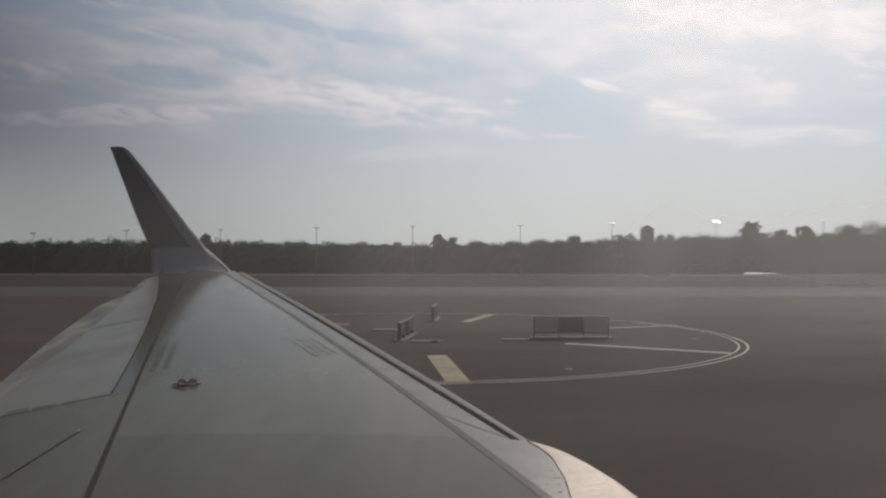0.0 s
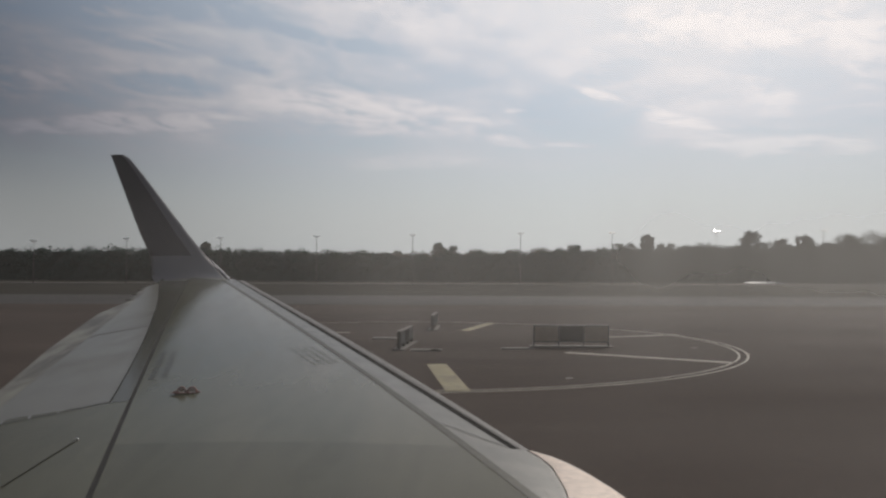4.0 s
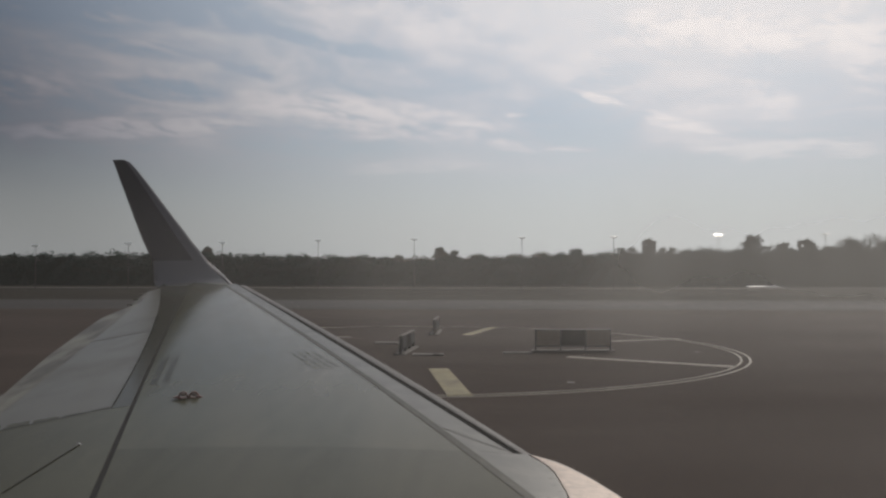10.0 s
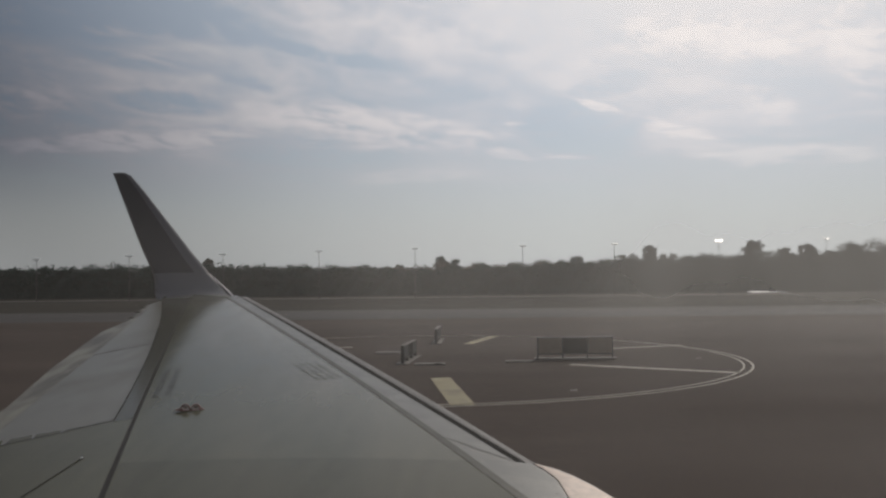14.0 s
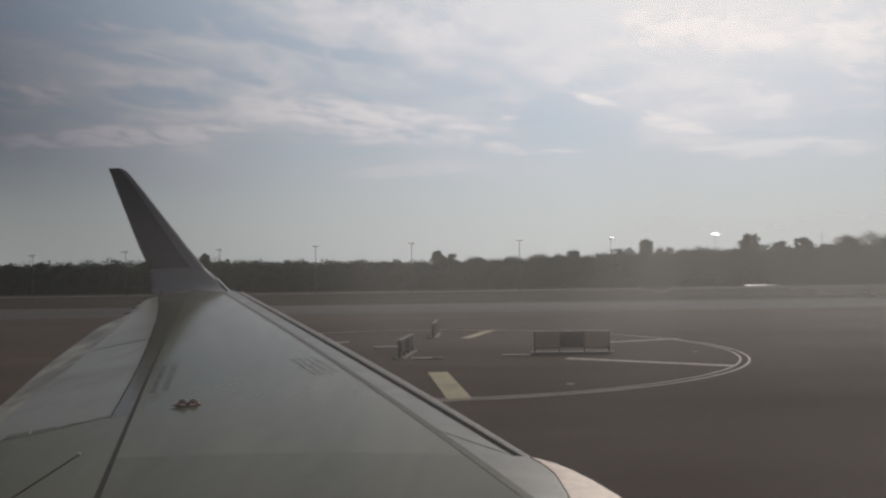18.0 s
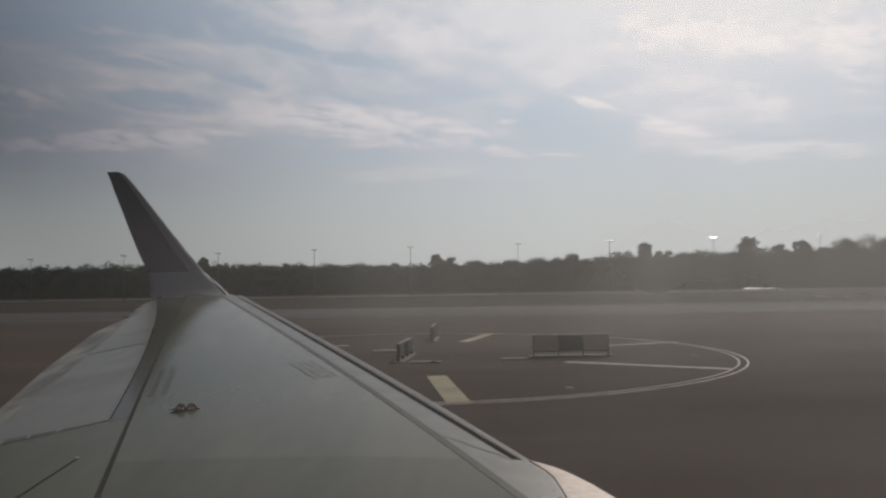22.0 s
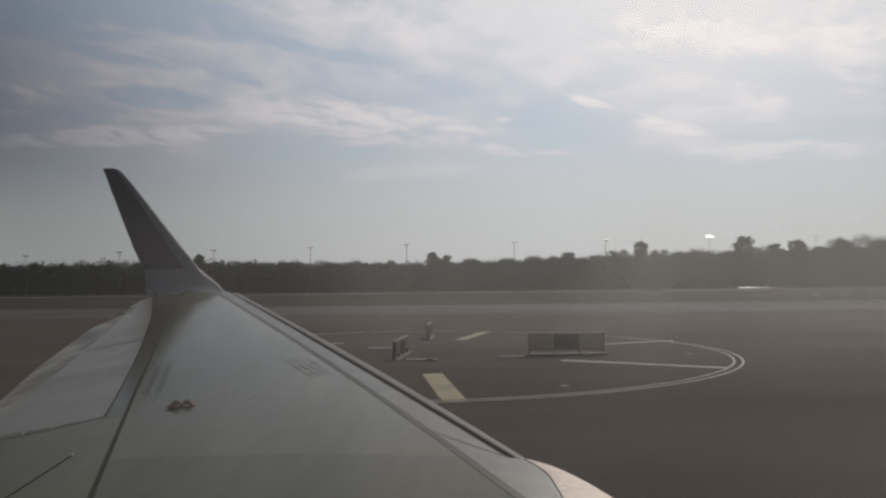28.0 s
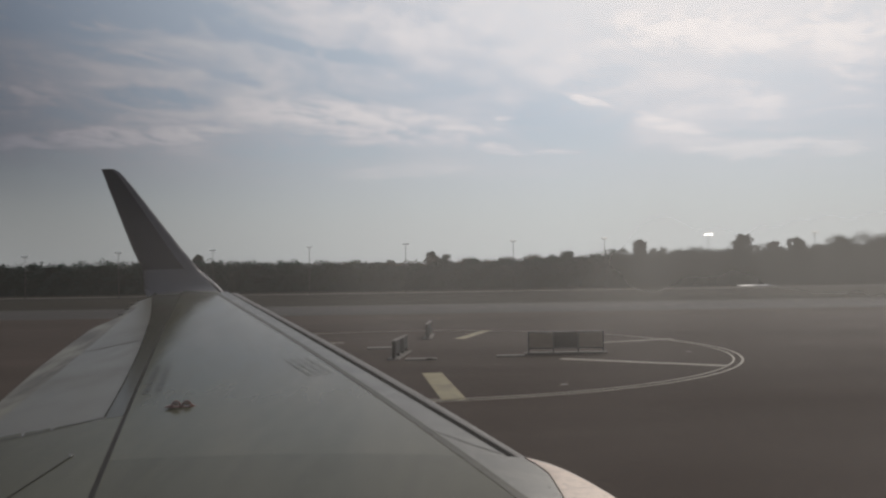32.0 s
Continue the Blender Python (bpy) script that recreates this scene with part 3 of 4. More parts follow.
def leaf_quads(centres, spread, count, size):
    """Many small leaf sprays round the centres, as one vertex and face array."""
    n = len(centres) * count
    c = np.repeat(centres, count, axis=0)
    s = np.repeat(spread, count, axis=0)
    d = rng.normal(size=(n, 3))
    d /= np.linalg.norm(d, axis=1, keepdims=True)
    c = c + d * s * (rng.random((n, 1)) ** 0.45)
    a = rng.normal(size=(n, 3))
    a /= np.linalg.norm(a, axis=1, keepdims=True)
    b = np.cross(a, rng.normal(size=(n, 3)))
    b /= np.linalg.norm(b, axis=1, keepdims=True)
    r = size * (0.6 + 0.8 * rng.random((n, 1)))
    v = np.stack([c - a * r, c + b * r * 0.55, c + a * r, c - b * r * 0.55], axis=1).reshape(-1, 3)
    f = np.arange(4 * n).reshape(-1, 4)
    return v, f


def quick_mesh(name, v, f, mat):
    me = bpy.data.meshes.new(name)
    me.vertices.add(len(v))
    me.vertices.foreach_set("co", v.astype(np.float32).ravel())
    me.loops.add(f.size)
    me.loops.foreach_set("vertex_index", f.astype(np.int32).ravel())
    me.polygons.add(len(f))
    me.polygons.foreach_set("loop_start", np.arange(0, f.size, f.shape[1], dtype=np.int32))
    me.polygons.foreach_set("loop_total", np.full(len(f), f.shape[1], dtype=np.int32))
    me.materials.append(M[mat])
    me.update(calc_edges=True)
    return me


PROFILE_X = (-500, -109, -91, -82, -74, -57, -46, -25, -13, -6, -3, 9, 16, 24, 30, 38, 44, 58, 72, 85, 99, 109, 500)
PROFILE_H = (7.6, 7.5, 7.9, 8.2, 7.9, 8.2, 7.8, 7.4, 6.6, 6.3, 7.0, 7.2, 7.4, 7.2, 7.9, 8.1, 8.6, 8.95, 9.3, 9.6, 9.8, 9.8, 9.8)


def scrub_height(x):
    return np.interp(x, PROFILE_X, PROFILE_H)


def scrub(name, x0, x1, y, deep, height, clumps, leaves, size, mat, label, lump=1.0):
    x = rng.uniform(x0, x1, clumps)
    t = rng.random(clumps)
    h = height(x) * (0.965 + 0.03 * np.sin(x * 0.31 + 1.3) + 0.025 * np.sin(x * 0.83) + 0.05 * rng.random(clumps))
    z = 0.4 + (h - 1.2) * (t ** 0.55)
    yy = y + rng.uniform(0, deep, clumps) * (0.35 + 0.65 * t)
    rad = lump * (0.8 + 0.9 * rng.random((clumps, 1)))
    v, f = leaf_quads(np.stack([x, yy, z], 1), np.hstack([rad * 1.3, rad, rad * 0.8]), leaves, size)
    ob = part(name, quick_mesh(name, v, f, mat))
    tagged(ob, label, "scrub", kind="stuff")
    # added core sheet; the shade inside the scrub is put into its colour
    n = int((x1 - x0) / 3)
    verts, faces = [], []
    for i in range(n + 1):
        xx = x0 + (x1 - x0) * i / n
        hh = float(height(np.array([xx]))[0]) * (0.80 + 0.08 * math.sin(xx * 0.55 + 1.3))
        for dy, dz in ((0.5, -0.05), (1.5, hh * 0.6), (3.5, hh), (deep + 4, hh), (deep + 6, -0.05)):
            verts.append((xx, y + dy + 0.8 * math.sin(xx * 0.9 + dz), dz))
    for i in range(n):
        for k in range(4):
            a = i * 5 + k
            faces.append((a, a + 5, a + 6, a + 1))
    part("scrub_core", mesh_of("scrub_core", verts, faces, "core"), ob)
    return ob


scrub("scrub_belt", -330, 360, 188, 18, scrub_height, 7600, 54, 0.23, "leaf", "long dark green belt of scrub along the perimeter track")
scrub("far_woods", -500, 900, 520, 60, lambda x: 11.0 + 6.0 * np.clip((x - 150) / 250, 0, 1) + 0 * x, 3600, 26, 1.0, "leaf_far", "distant grey-green woods behind the scrub", 2.4)


def tree(x, y, height, width, leaf="leaf", label="round-crowned dark green tree behind the scrub", low=0.35, dome=False):
    ob = empty("tree", label, "tree", "trees", (x, y, -0.06))
    lean = rng.normal(size=2) * 0.02 * height
    top = (lean[0], lean[1], height * 0.7)
    part("trunk", tube_mesh("trunk", [(0, 0, -0.1), (lean[0] * 0.3, lean[1] * 0.3, height * 0.3), top], [width * 0.05 + 0.1, width * 0.035 + 0.07, 0.05], "bark", 8), ob)
    cs, ss = [], []
    for k in range(6):
        a = 2 * math.pi * k / 6 + rng.random()
        r = width * 0.36 * (0.7 + 0.4 * rng.random())
        tip = (lean[0] + r * math.cos(a), lean[1] + r * math.sin(a), height * (low + 0.15 + 0.35 * rng.random()))
        part("limb", tube_mesh("limb", [(lean[0] * 0.3, lean[1] * 0.3, height * (0.25 + 0.1 * rng.random())), tuple(np.multiply(tip, (0.55, 0.55, 0.85))), tip], [0.1, 0.07, 0.03], "bark", 6), ob)
    for k in range(90 if dome else 64):
        u, a = rng.random(), 2 * math.pi * rng.random()
        if dome:
            # a full crown down to the scrub, evenly rounded above
            rise = width * u
            r = width * 0.45 * math.sqrt(1 - ((u - 0.5) / 0.54) ** 2) * math.sqrt(rng.random())
            zz, q = height - 1.08 * width + rise, width * (0.09 + 0.05 * rng.random())
        else:
            zz = height * (low + (1 - low) * u) * 0.94
            r = width / 2 * math.sqrt(math.sin(math.pi * min(0.97, 0.12 + 0.82 * u))) * math.sqrt(rng.random()) * 0.85
            q = width * (0.15 + 0.08 * rng.random())
        cs.append((lean[0] + r * math.cos(a), lean[1] + r * math.sin(a), zz))
        ss.append((q, q, q * 0.8))
    v, f = leaf_quads(np.array(cs), np.array(ss), 70, width * 0.018 + 0.07)
    part("crown", quick_mesh("crown", v, f, leaf), ob)
    return ob


# x, distance, height, crown width
for x, y, h, w in ((2.4, 215, 8.9, 4.6), (9.3, 214, 8.0, 3.6), (34.3, 214, 9.5, 5.4), (30.2, 213, 8.6, 4.5), 
                   (103, 215, 10.2, 6.1), (109, 214, 11.4, 9.1), (-150, 209, 9.6, 5),
                   (120, 215, 12, 7), (150, 215, 12, 8), (165, 216, 13.5, 7), (178, 214, 12.5, 6), (210, 216, 13, 8), (236, 215, 11.5, 7), (268, 216, 13, 8),
                   (-176, 212, 10.5, 6), (-205, 214, 10, 7), (-214, 213, 9.8, 5), (-240, 214, 11, 7), (-262, 213, 10, 6), (-290, 214, 10.5, 7)):
    tree(x, y, h, w)
# round crowns that stand clear of the scrub; haze painted as paler leaves
for x, y, h, w in ((-64, 214, 9.9, 3.0), (-1.6, 214, 9.8, 4.2), (54.3, 214, 12.2, 4.2), (81.6, 214, 13.4, 6.6), (90.6, 214, 11.2, 5.6), (96.4, 214, 12.3, 5.6)):
    tree(x, y, h, w, "leaf_far", "round-crowned grey-green tree above the scrub", dome=True)
for x, y, h, w in ((-32, 540, 13.6, 9), (2, 542, 12.4, 14), (21, 540, 13.0, 18), (47, 540, 13.2, 18), (66, 545, 14.6, 18), (118, 540, 19.6, 9), (126, 542, 19.2, 10), (146, 540, 19.2, 9), (153, 542, 19.3, 9)):
    tree(x, y, h, w, "leaf_far", "tall distant tree in grey-green leaf")
for x, y, h, w in ((250, 500, 24, 16), (268, 500, 25, 20), (285, 505, 25, 22), (300, 500, 26, 20), (320, 500, 26, 24), (345, 500, 27, 24), (370, 500, 27, 24)):
    tree(x, y, h, w, "leaf_far", "broad distant tree on rising ground")


# ---------------------------------------------------------------- far buildings
def shed(x, y, w, d, h, label):
    ob = empty("shed", label, "shed", at=(x, y, -0.06))
    part("wall", box_mesh("wall", (w, d, h), "plaster", (0, 0, h / 2)), ob)
    verts = [(-w / 2 - .3, -d / 2 - .4, h), (w / 2 + .3, -d / 2 - .4, h), (w / 2 + .3, d / 2 + .4, h + 0.5), (-w / 2 - .3, d / 2 + .4, h + 0.5)]
    verts += [(a, b, c + 0.18) for a, b, c in verts]
    part("roof", mesh_of("roof", verts, [(3, 2, 1, 0), (4, 5, 6, 7), (0, 1, 5, 4), (1, 2, 6, 5), (2, 3, 7, 6), (3, 0, 4, 7)], "roof"), ob)
    door = part("door", box_mesh("door", (1.0, 0.06, 2.0), "dark_glass", (-w * 0.2, -d / 2 - 0.03, 1.0)), ob)
    part("window", box_mesh("window", (1.2, 0.06, 0.9), "dark_glass", (w * 0.2, -d / 2 - 0.03, 1.6)), ob)


shed(85.0, 194.0, 6.2, 2.0, 5.9, "low grey shed with a pale sheet roof before the scrub")
# made-up slab for an unidentified bright patch, tilted to catch light
apron = [(67.4, 178.4, -0.06), (76.2, 178.7, -0.06), (76.2, 179.9, 0.18), (67.4, 179.6, 0.18), (67.4, 180.2, -0.06), (76.2, 180.5, -0.06)]
tagged(part("bright_patch", mesh_of("bright_patch", apron, [(0, 1, 2, 3), (3, 2, 5, 4), (0, 3, 4), (1, 5, 2)], "white")), "low white sloping slab for a bright patch beside the perimeter track", "concrete apron")


def tower(x, y):
    ob = empty("control_tower", "distant grey control tower with a dark glass cab", "tower", at=(x, y, -0.06))
    part("shaft", tube_mesh("shaft", [(0, 0, 0), (0, 0, 24)], [5.5, 5.2], "plaster", 8), ob)
    part("cab", tube_mesh("cab", [(0, 0, 24), (0, 0, 28.5)], [5.6, 6.6], "dark_glass", 8), ob)
    part("roof", tube_mesh("roof", [(0, 0, 28.5), (0, 0, 29.6)], [7.0, 6.0], "plaster", 8), ob)
    part("mast", tube_mesh("mast", [(0, 0, 29.6), (0, 0, 36)], [0.3, 0.1], "post", 6), ob)


tower(402, 660)

# ---------------------------------------------------------------- the aircraft
aircraft = empty("airliner", "grey-winged airliner with a dark upturned winglet, standing on the asphalt", "aircraft")


def poly(y, *c):
    v = 0.0
    for k in c:
        v = v * y + k
    return v


def x_lead(y):
    return poly(y, 0.00042, -0.01586, -0.28299, 2.61579)


def x_gap_fore(y):
    a, b = poly(y, 0.0002, -0.00867, -0.36226, 2.8334), poly(y, 0.0001, -0.00432, -0.41164, 2.89353)
    return a - 0.28 * max(0.0, a - b)


def x_gap_aft(y):
    return min(poly(y, 0.0001, -0.00432, -0.41164, 2.89353), x_gap_fore(y) - 0.012)


def x_join(y):
    return poly(y, 0.00026, -0.0115, -0.31348, 2.233)


def x_spar(y):
    return poly(y, 0.0012, -0.28599, -0.75735)


def half_joint(y):
    """Half the width of the open joint along the rear spar."""
    return 0.009 + 0.0014 * max(0.0, 13.0 - y)


def x_fix(y):
    return poly(y, -0.00763, -0.14477, -1.47646)


def x_band(y):
    return poly(y, -0.00118, -0.16535, -2.55267)


def x_trail(y):
    return float(np.interp(y, (5.9, 7.35, 7.6, 8.94, 10.22, 11.3, 11.75, 12.36, 12.44, 12.95, 13.02, 13.45, 13.52, 14.0, 14.3, 15.2), (-3.93, -4.06, -4.12, -4.44, -4.68, -4.87, -4.85, -4.84, -4.91, -4.98, -5.04, -5.08, -5.14, -5.17, -5.20, -5.36)))


def chord(y):
    return max(0.5, 5.0 - 0.235 * (y - 5.0))


def skin_z(x, y):
    """Height of the wing's upper skin above the ground."""
    c = max(0.0, min(1.15, (0.64 - 0.499 * (y - 5.6) - x) / chord(y)))
    return EYE - 1.30 + 0.106 * (y - 5.6) + chord(y) * (0.085 * c * (1 - c) - 0.022 * c)


def panel(name, fore, aft, y0, y1, mat, nspan=30, nchord=6, shift=0.0, lift=0.0, thick=0.03, label="", taper=0.0):
    """A skin panel between two lines that run along the span, with its own thickness."""
    verts, faces = [], []
    for i in range(nspan + 1):
        y = y0 + (y1 - y0) * i / nspan
        a, b = Vector((fore(y), y)), Vector((aft(y - shift), y - shift))
        for j in range(nchord + 1):
            p = a.lerp(b, j / nchord)
            verts.append((p.x, p.y, skin_z(p.x, p.y) + lift))
    w = nchord + 1
    for i in range(nspan):
        for j in range(nchord):
            k = i * w + j
            faces.append((k, k + w, k + w + 1, k + 1))
    edge = [j for j in range(w)] + [i * w + nchord for i in range(1, nspan + 1)] + [nspan * w + j for j in range(nchord - 1, -1, -1)] + [i * w for i in range(nspan - 1, 0, -1)]
    base = len(verts)
    n = len(edge)
    verts += [verts[k] for k in edge] + [(verts[k][0], verts[k][1], verts[k][2] - thick) for k in edge]
    for k in range(n):
        q = (k + 1) % n
        faces.append((base + k, base + q, base + n + q, base + n + k))
    me = mesh_of(name, verts, faces, mat)
    me.polygons.foreach_set("use_smooth", [k < nspan * nchord for k in range(len(faces))])
    return part(name, me, aircraft, label)


def x_fair_out(y):
    return float(np.interp(y, (0.2, 2.0, 3.5, 4.90, 5.19, 5.40, 5.52, 5.60), (2.6, 1.9, 1.42, 1.05, 0.93, 0.81, 0.72, 0.60)))


def x_fair_in(y):
    return float(np.interp(y, (0.2, 4.0, 4.86, 5.31, 5.56, 5.60), (0.62, 0.70, 0.74, 0.71, 0.615, 0.575)))


TIP = 15.0
# dark bed under the panel joints, and the underside
panel("joint_bed", lambda y: x_gap_fore(y) + 0.02, lambda y: max(x_fix(y) - 0.4, x_trail(y) + 0.06), 0.2, TIP - 0.3, "seal", 60, 16, lift=-0.04, thick=0.01, label="black sealant bed under the panel joints")
panel("main_skin", lambda y: x_join(y) - 0.002, lambda y: x_spar(y) + half_joint(y), 5.61, TIP + 0.2, "skin", 50, 14, label="large plain grey upper wing skin")
panel("inner_skin", lambda y: x_join(y) - 0.002, lambda y: x_spar(y) + half_joint(y), 0.2, 5.61, "walkway", 24, 14, label="slightly duller grey inner wing skin")
panel("leading_skin", lambda y: x_gap_aft(y), lambda y: x_join(y) + 0.002, 5.612, TIP + 0.1, "slat", 50, 4, lift=0.002, label="light grey strip behind the slat")
panel("root_skin", lambda y: x_fair_in(y) - 0.008, lambda y: x_join(y) + 0.002, 0.2, 5.610, "slat", 30, 5, lift=0.002, label="riveted grey skin at the inner leading edge")
panel("aft_skin", lambda y: x_spar(y) - half_joint(y), lambda y: x_fix(y) + 0.003, 6.712, 14.6, "soiled", 40, 3, shift=0.06, label="darker grey fixed panel behind the rear spar")
panel("inner_aft_skin", lambda y: x_spar(y) - half_joint(y), lambda y: min(x_trail(y), -3.9), 0.2, 6.70, "skin", 24, 8, shift=0.55, label="grey inner flap panel behind the rear spar")
ys = (6.655, 10.10, 14.30)
panel("spoiler", lambda y: x_fix(y) - 0.003, x_band, ys[0], ys[1], "pale", 24, 5, shift=0.55, label="pale grey spoiler panel")
panel("aileron", lambda y: x_fix(y) - 0.003, lambda y: min(x_band(y), x_fix(y + 0.55) - 0.03), ys[1] + 0.014, ys[2], "pale", 24, 5, shift=0.55, label="pale grey aileron")
panel("trailing_band", lambda y: x_band(y) - 0.004, lambda y: min(x_trail(y), x_band(y) - 0.05), 5.9, 13.9, "trail", 120, 3, lift=-0.002, label="weathered trailing edge band")


def underside():
    verts, faces = [], []
    n, m = 30, 8
    for i in range(n + 1):
        y = 0.2 + (TIP + 0.2 - 0.2) * i / n
        for j in range(m + 1):
            f = j / m
            x = (x_lead(y) - 0.05) * (1 - f) + x_trail(y) * f
            verts.append((x, y, skin_z(x, y) - 0.035 - 0.09 * chord(y) * math.sin(math.pi * min(1, f * 0.9 + 0.1)) ** 0.7))
    for i in range(n):
        for j in range(m):
            k = i * (m + 1) + j
            faces.append((k, k + 1, k + m + 2, k + m + 1))
    part("underside", mesh_of("underside", verts, faces, "skin", smooth=True), aircraft)


underside()


def nose_loft(name, fore, back, y0, y1, mat, n=50, drop=0.30, label="", up=0.0):
    """A rounded leading edge: from its rear edge over the nose and back below."""
    verts, faces = [], []
    prof = [(0.0, 0.0), (0.15, 0.001), (0.3, 0.002), (0.45, 0.002), (0.6, 0.002), (0.75, 0.001), (0.88, 0.0), (0.97, -0.003), (1.04, -0.012), (1.10, -0.03), (1.14, -0.05), (1.13, -0.08), (1.05, -0.10), (0.95, -0.135), (0.85, -0.16), (0.3, -0.21), (-0.4, -0.22), (-0.4, -0.08), (-0.02, -0.06)]
    for i in range(n + 1):
        y = y0 + (y1 - y0) * i / n
        a, b = back(y), fore(y)
        k = 0.6 + 0.4 * (chord(y) / 4.5)
        for f, dz in prof:
            x = a + (b - a) * f if f >= 0 else a + f * 0.18
            verts.append((x, y, skin_z(a, y) * (1 - max(0, min(1, f))) + skin_z(b, y) * max(0, min(1, f)) + dz * k + up))
    w = len(prof)
    for i in range(n):
        for j in range(w):
            k, q = i * w + j, i * w + (j + 1) % w
            faces.append((k, q, q + w, k + w))
    faces.append(tuple(range(w)))
    faces.append(tuple(range((n + 1) * w - 1, n * w - 1, -1)))
    return part(name, mesh_of(name, verts, faces, mat), aircraft, label)


nose_loft("slat", x_lead, x_gap_fore, 5.60, 14.92, "slat_nose", label="grey metal leading edge slat, slightly open")


nose_loft("leading_edge_fairing", x_fair_out, x_fair_in, 0.2, 5.585, "bare", label="bright bare aluminium leading edge fairing", up=0.004)


def winglet():
    # leading and trailing points of the sections, root to top: x, y, z above the eye
    lead = [(-3.82, 14.70, -0.40), (-4.05, 15.12, -0.31), (-4.26, 15.35, -0.165), (-4.48, 15.5, 0.0), (-4.65, 15.62, 0.14), (-5.08, 15.82, 0.59), (-5.47, 16.0, 1.03), (-5.83, 16.15, 1.44), (-6.18, 16.28, 1.84),
            (-6.38, 16.34, 2.06), (-6.49, 16.38, 2.17), (-6.62, 16.4, 2.235)]
    trail = [(-5.20, 14.70, -0.42), (-5.50, 15.12, -0.345), (-5.66, 15.45, -0.235), (-5.72, 15.62, 0.0), (-5.785, 15.72, 0.14), (-6.06, 15.9, 0.59), (-6.28, 16.03, 1.03), (-6.48, 16.15, 1.44), (-6.68, 16.27, 1.84),
             (-6.78, 16.33, 2.06), (-6.84, 16.37, 2.17), (-6.88, 16.4, 2.235)]
    m = 12
    verts, faces, mats = [], [], []
    for i, (a, b) in enumerate(zip(lead, trail)):
        a, b = Vector(a), Vector(b)
        k = min(i, len(lead) - 2)
        upv = (Vector(lead[k + 1]) - Vector(lead[k])).normalized()
        out = (b - a).cross(upv).normalized()
        if out.y < 0 and i > 2:
            out = -out
        if out.z > 0 and i <= 2:
            out = -out
        L = (b - a).length
        for side in (-1, 1):
            for j in range(m + 1) if side < 0 else range(m - 1, 0, -1):
                f = j / m
                t = 0.085 * L * (2.6 * math.sqrt(f) * (1 - f) + 0.02) * (0.55 if side > 0 else 0.5)
                p = a.lerp(b, f) + out * side * t
                verts.append((p.x, p.y, p.z + EYE))
    w = 2 * m
    for i in range(len(lead) - 1):
        for j in range(w):
            q = (j + 1) % w
            faces.append((i * w + j, i * w + q, (i + 1) * w + q, (i + 1) * w + j))
            f = (j + 0.5) / m if j < m else 2 - (j + 0.5) / m
            # root section is pale: the sky's sheen on the curve is put into colour
            mats.append(0 if i < 1 else 1 if (i < 4 or f < 0.25) else 2)
    faces.append(tuple(range(w)))
    faces.append(tuple(range(len(lead) * w - 1, (len(lead) - 1) * w - 1, -1)))
    mats += [1, 1]
    me = mesh_of("winglet", verts, faces, ["pale", "blade_edge", "blade"], mats, smooth=True)
    part("winglet", me, aircraft, "dark grey upturned winglet with a paler leading edge")


winglet()


def on_skin(x, y, h=0.0):
    return Vector((x, y, skin_z(x, y) + h))


def skin_strip(name, pts, width, mat, h=0.003, label=""):
    verts, faces = [], []
    for i, p in enumerate(pts):
        a, b = Vector(pts[max(i - 1, 0)]), Vector(pts[min(i + 1, len(pts) - 1)])
        d = (b - a).normalized()
        n = Vector((-d.y, d.x)) * width / 2
        verts += [on_skin(p[0] + n.x, p[1] + n.y, h), on_skin(p[0] - n.x, p[1] - n.y, h)]
    for i in range(len(pts) - 1):
        faces.append((2 * i, 2 * i + 1, 2 * i + 3, 2 * i + 2))
    return part(name, mesh_of(name, verts, faces, mat), aircraft, label)


def line_between(a, b, n=10):
    return [(a[0] + (b[0] - a[0]) * i / n, a[1] + (b[1] - a[1]) * i / n) for i in range(n + 1)]


skin_strip("spar_joint", [(x_spar(0.2 + 14.6 * i / 90), 0.2 + 14.6 * i / 90) for i in range(91)], 0.07, "spar_seal", -0.003, "black sealant line along the rear spar")
# sheet across the open gap, with the recess's shade put into its black
panel("slat_gap_shade", lambda y: x_gap_fore(y) + 0.03, lambda y: x_gap_aft(y) - 0.03, 5.60, 14.75, "seal", 60, 2, lift=-0.006, thick=0.01, label="black sheet for the dark recess behind the slat")
skin_strip("skin_joint", [(x_join(2.0 + 13.0 * i / 80), 2.0 + 13.0 * i / 80) for i in range(81)], 0.065, "joint_grey", 0.0025, "dark grey joint behind the leading strip")
skin_strip("panel_joint", line_between((-1.60, 7.20), (-1.12, 5.38)), 0.004, "fainter", label="hairline skin joint")
skin_strip("panel_joint", line_between((-2.62, 5.72), (-2.70, 4.9)), 0.012, "seal", label="dark open panel joint")
skin_strip("panel_joint", [(-2.79, 6.685), (-3.10, 6.42), (-3.45, 6.20), (-3.85, 5.98)], 0.016, "seal", 0.004, "dark open joint round the flap panel")
skin_strip("panel_joint", [(x_fix(y), y) for y in (6.69, 7.2, 7.8, 8.4, 9.2, 10.1, 11.2)], 0.010, "seal", 0.004, "thin dark joint before the spoiler panels")
skin_strip("panel_joint", line_between((-3.74, 10.10), (-4.24, 9.555)), 0.018, "joint_grey", 0.004, "dark joint between spoiler and aileron")
skin_strip("panel_joint", line_between((-3.50, 8.44), (-3.30, 8.58)), 0.008, "joint_grey", 0.004, "short hairline joint on the spoiler")
skin_strip("panel_joint", [(-0.02, 6.15), (0.10, 6.02), (0.20, 5.90), (0.44, 5.66)], 0.014, "pale", 0.006, "thin crooked pale sealant line")


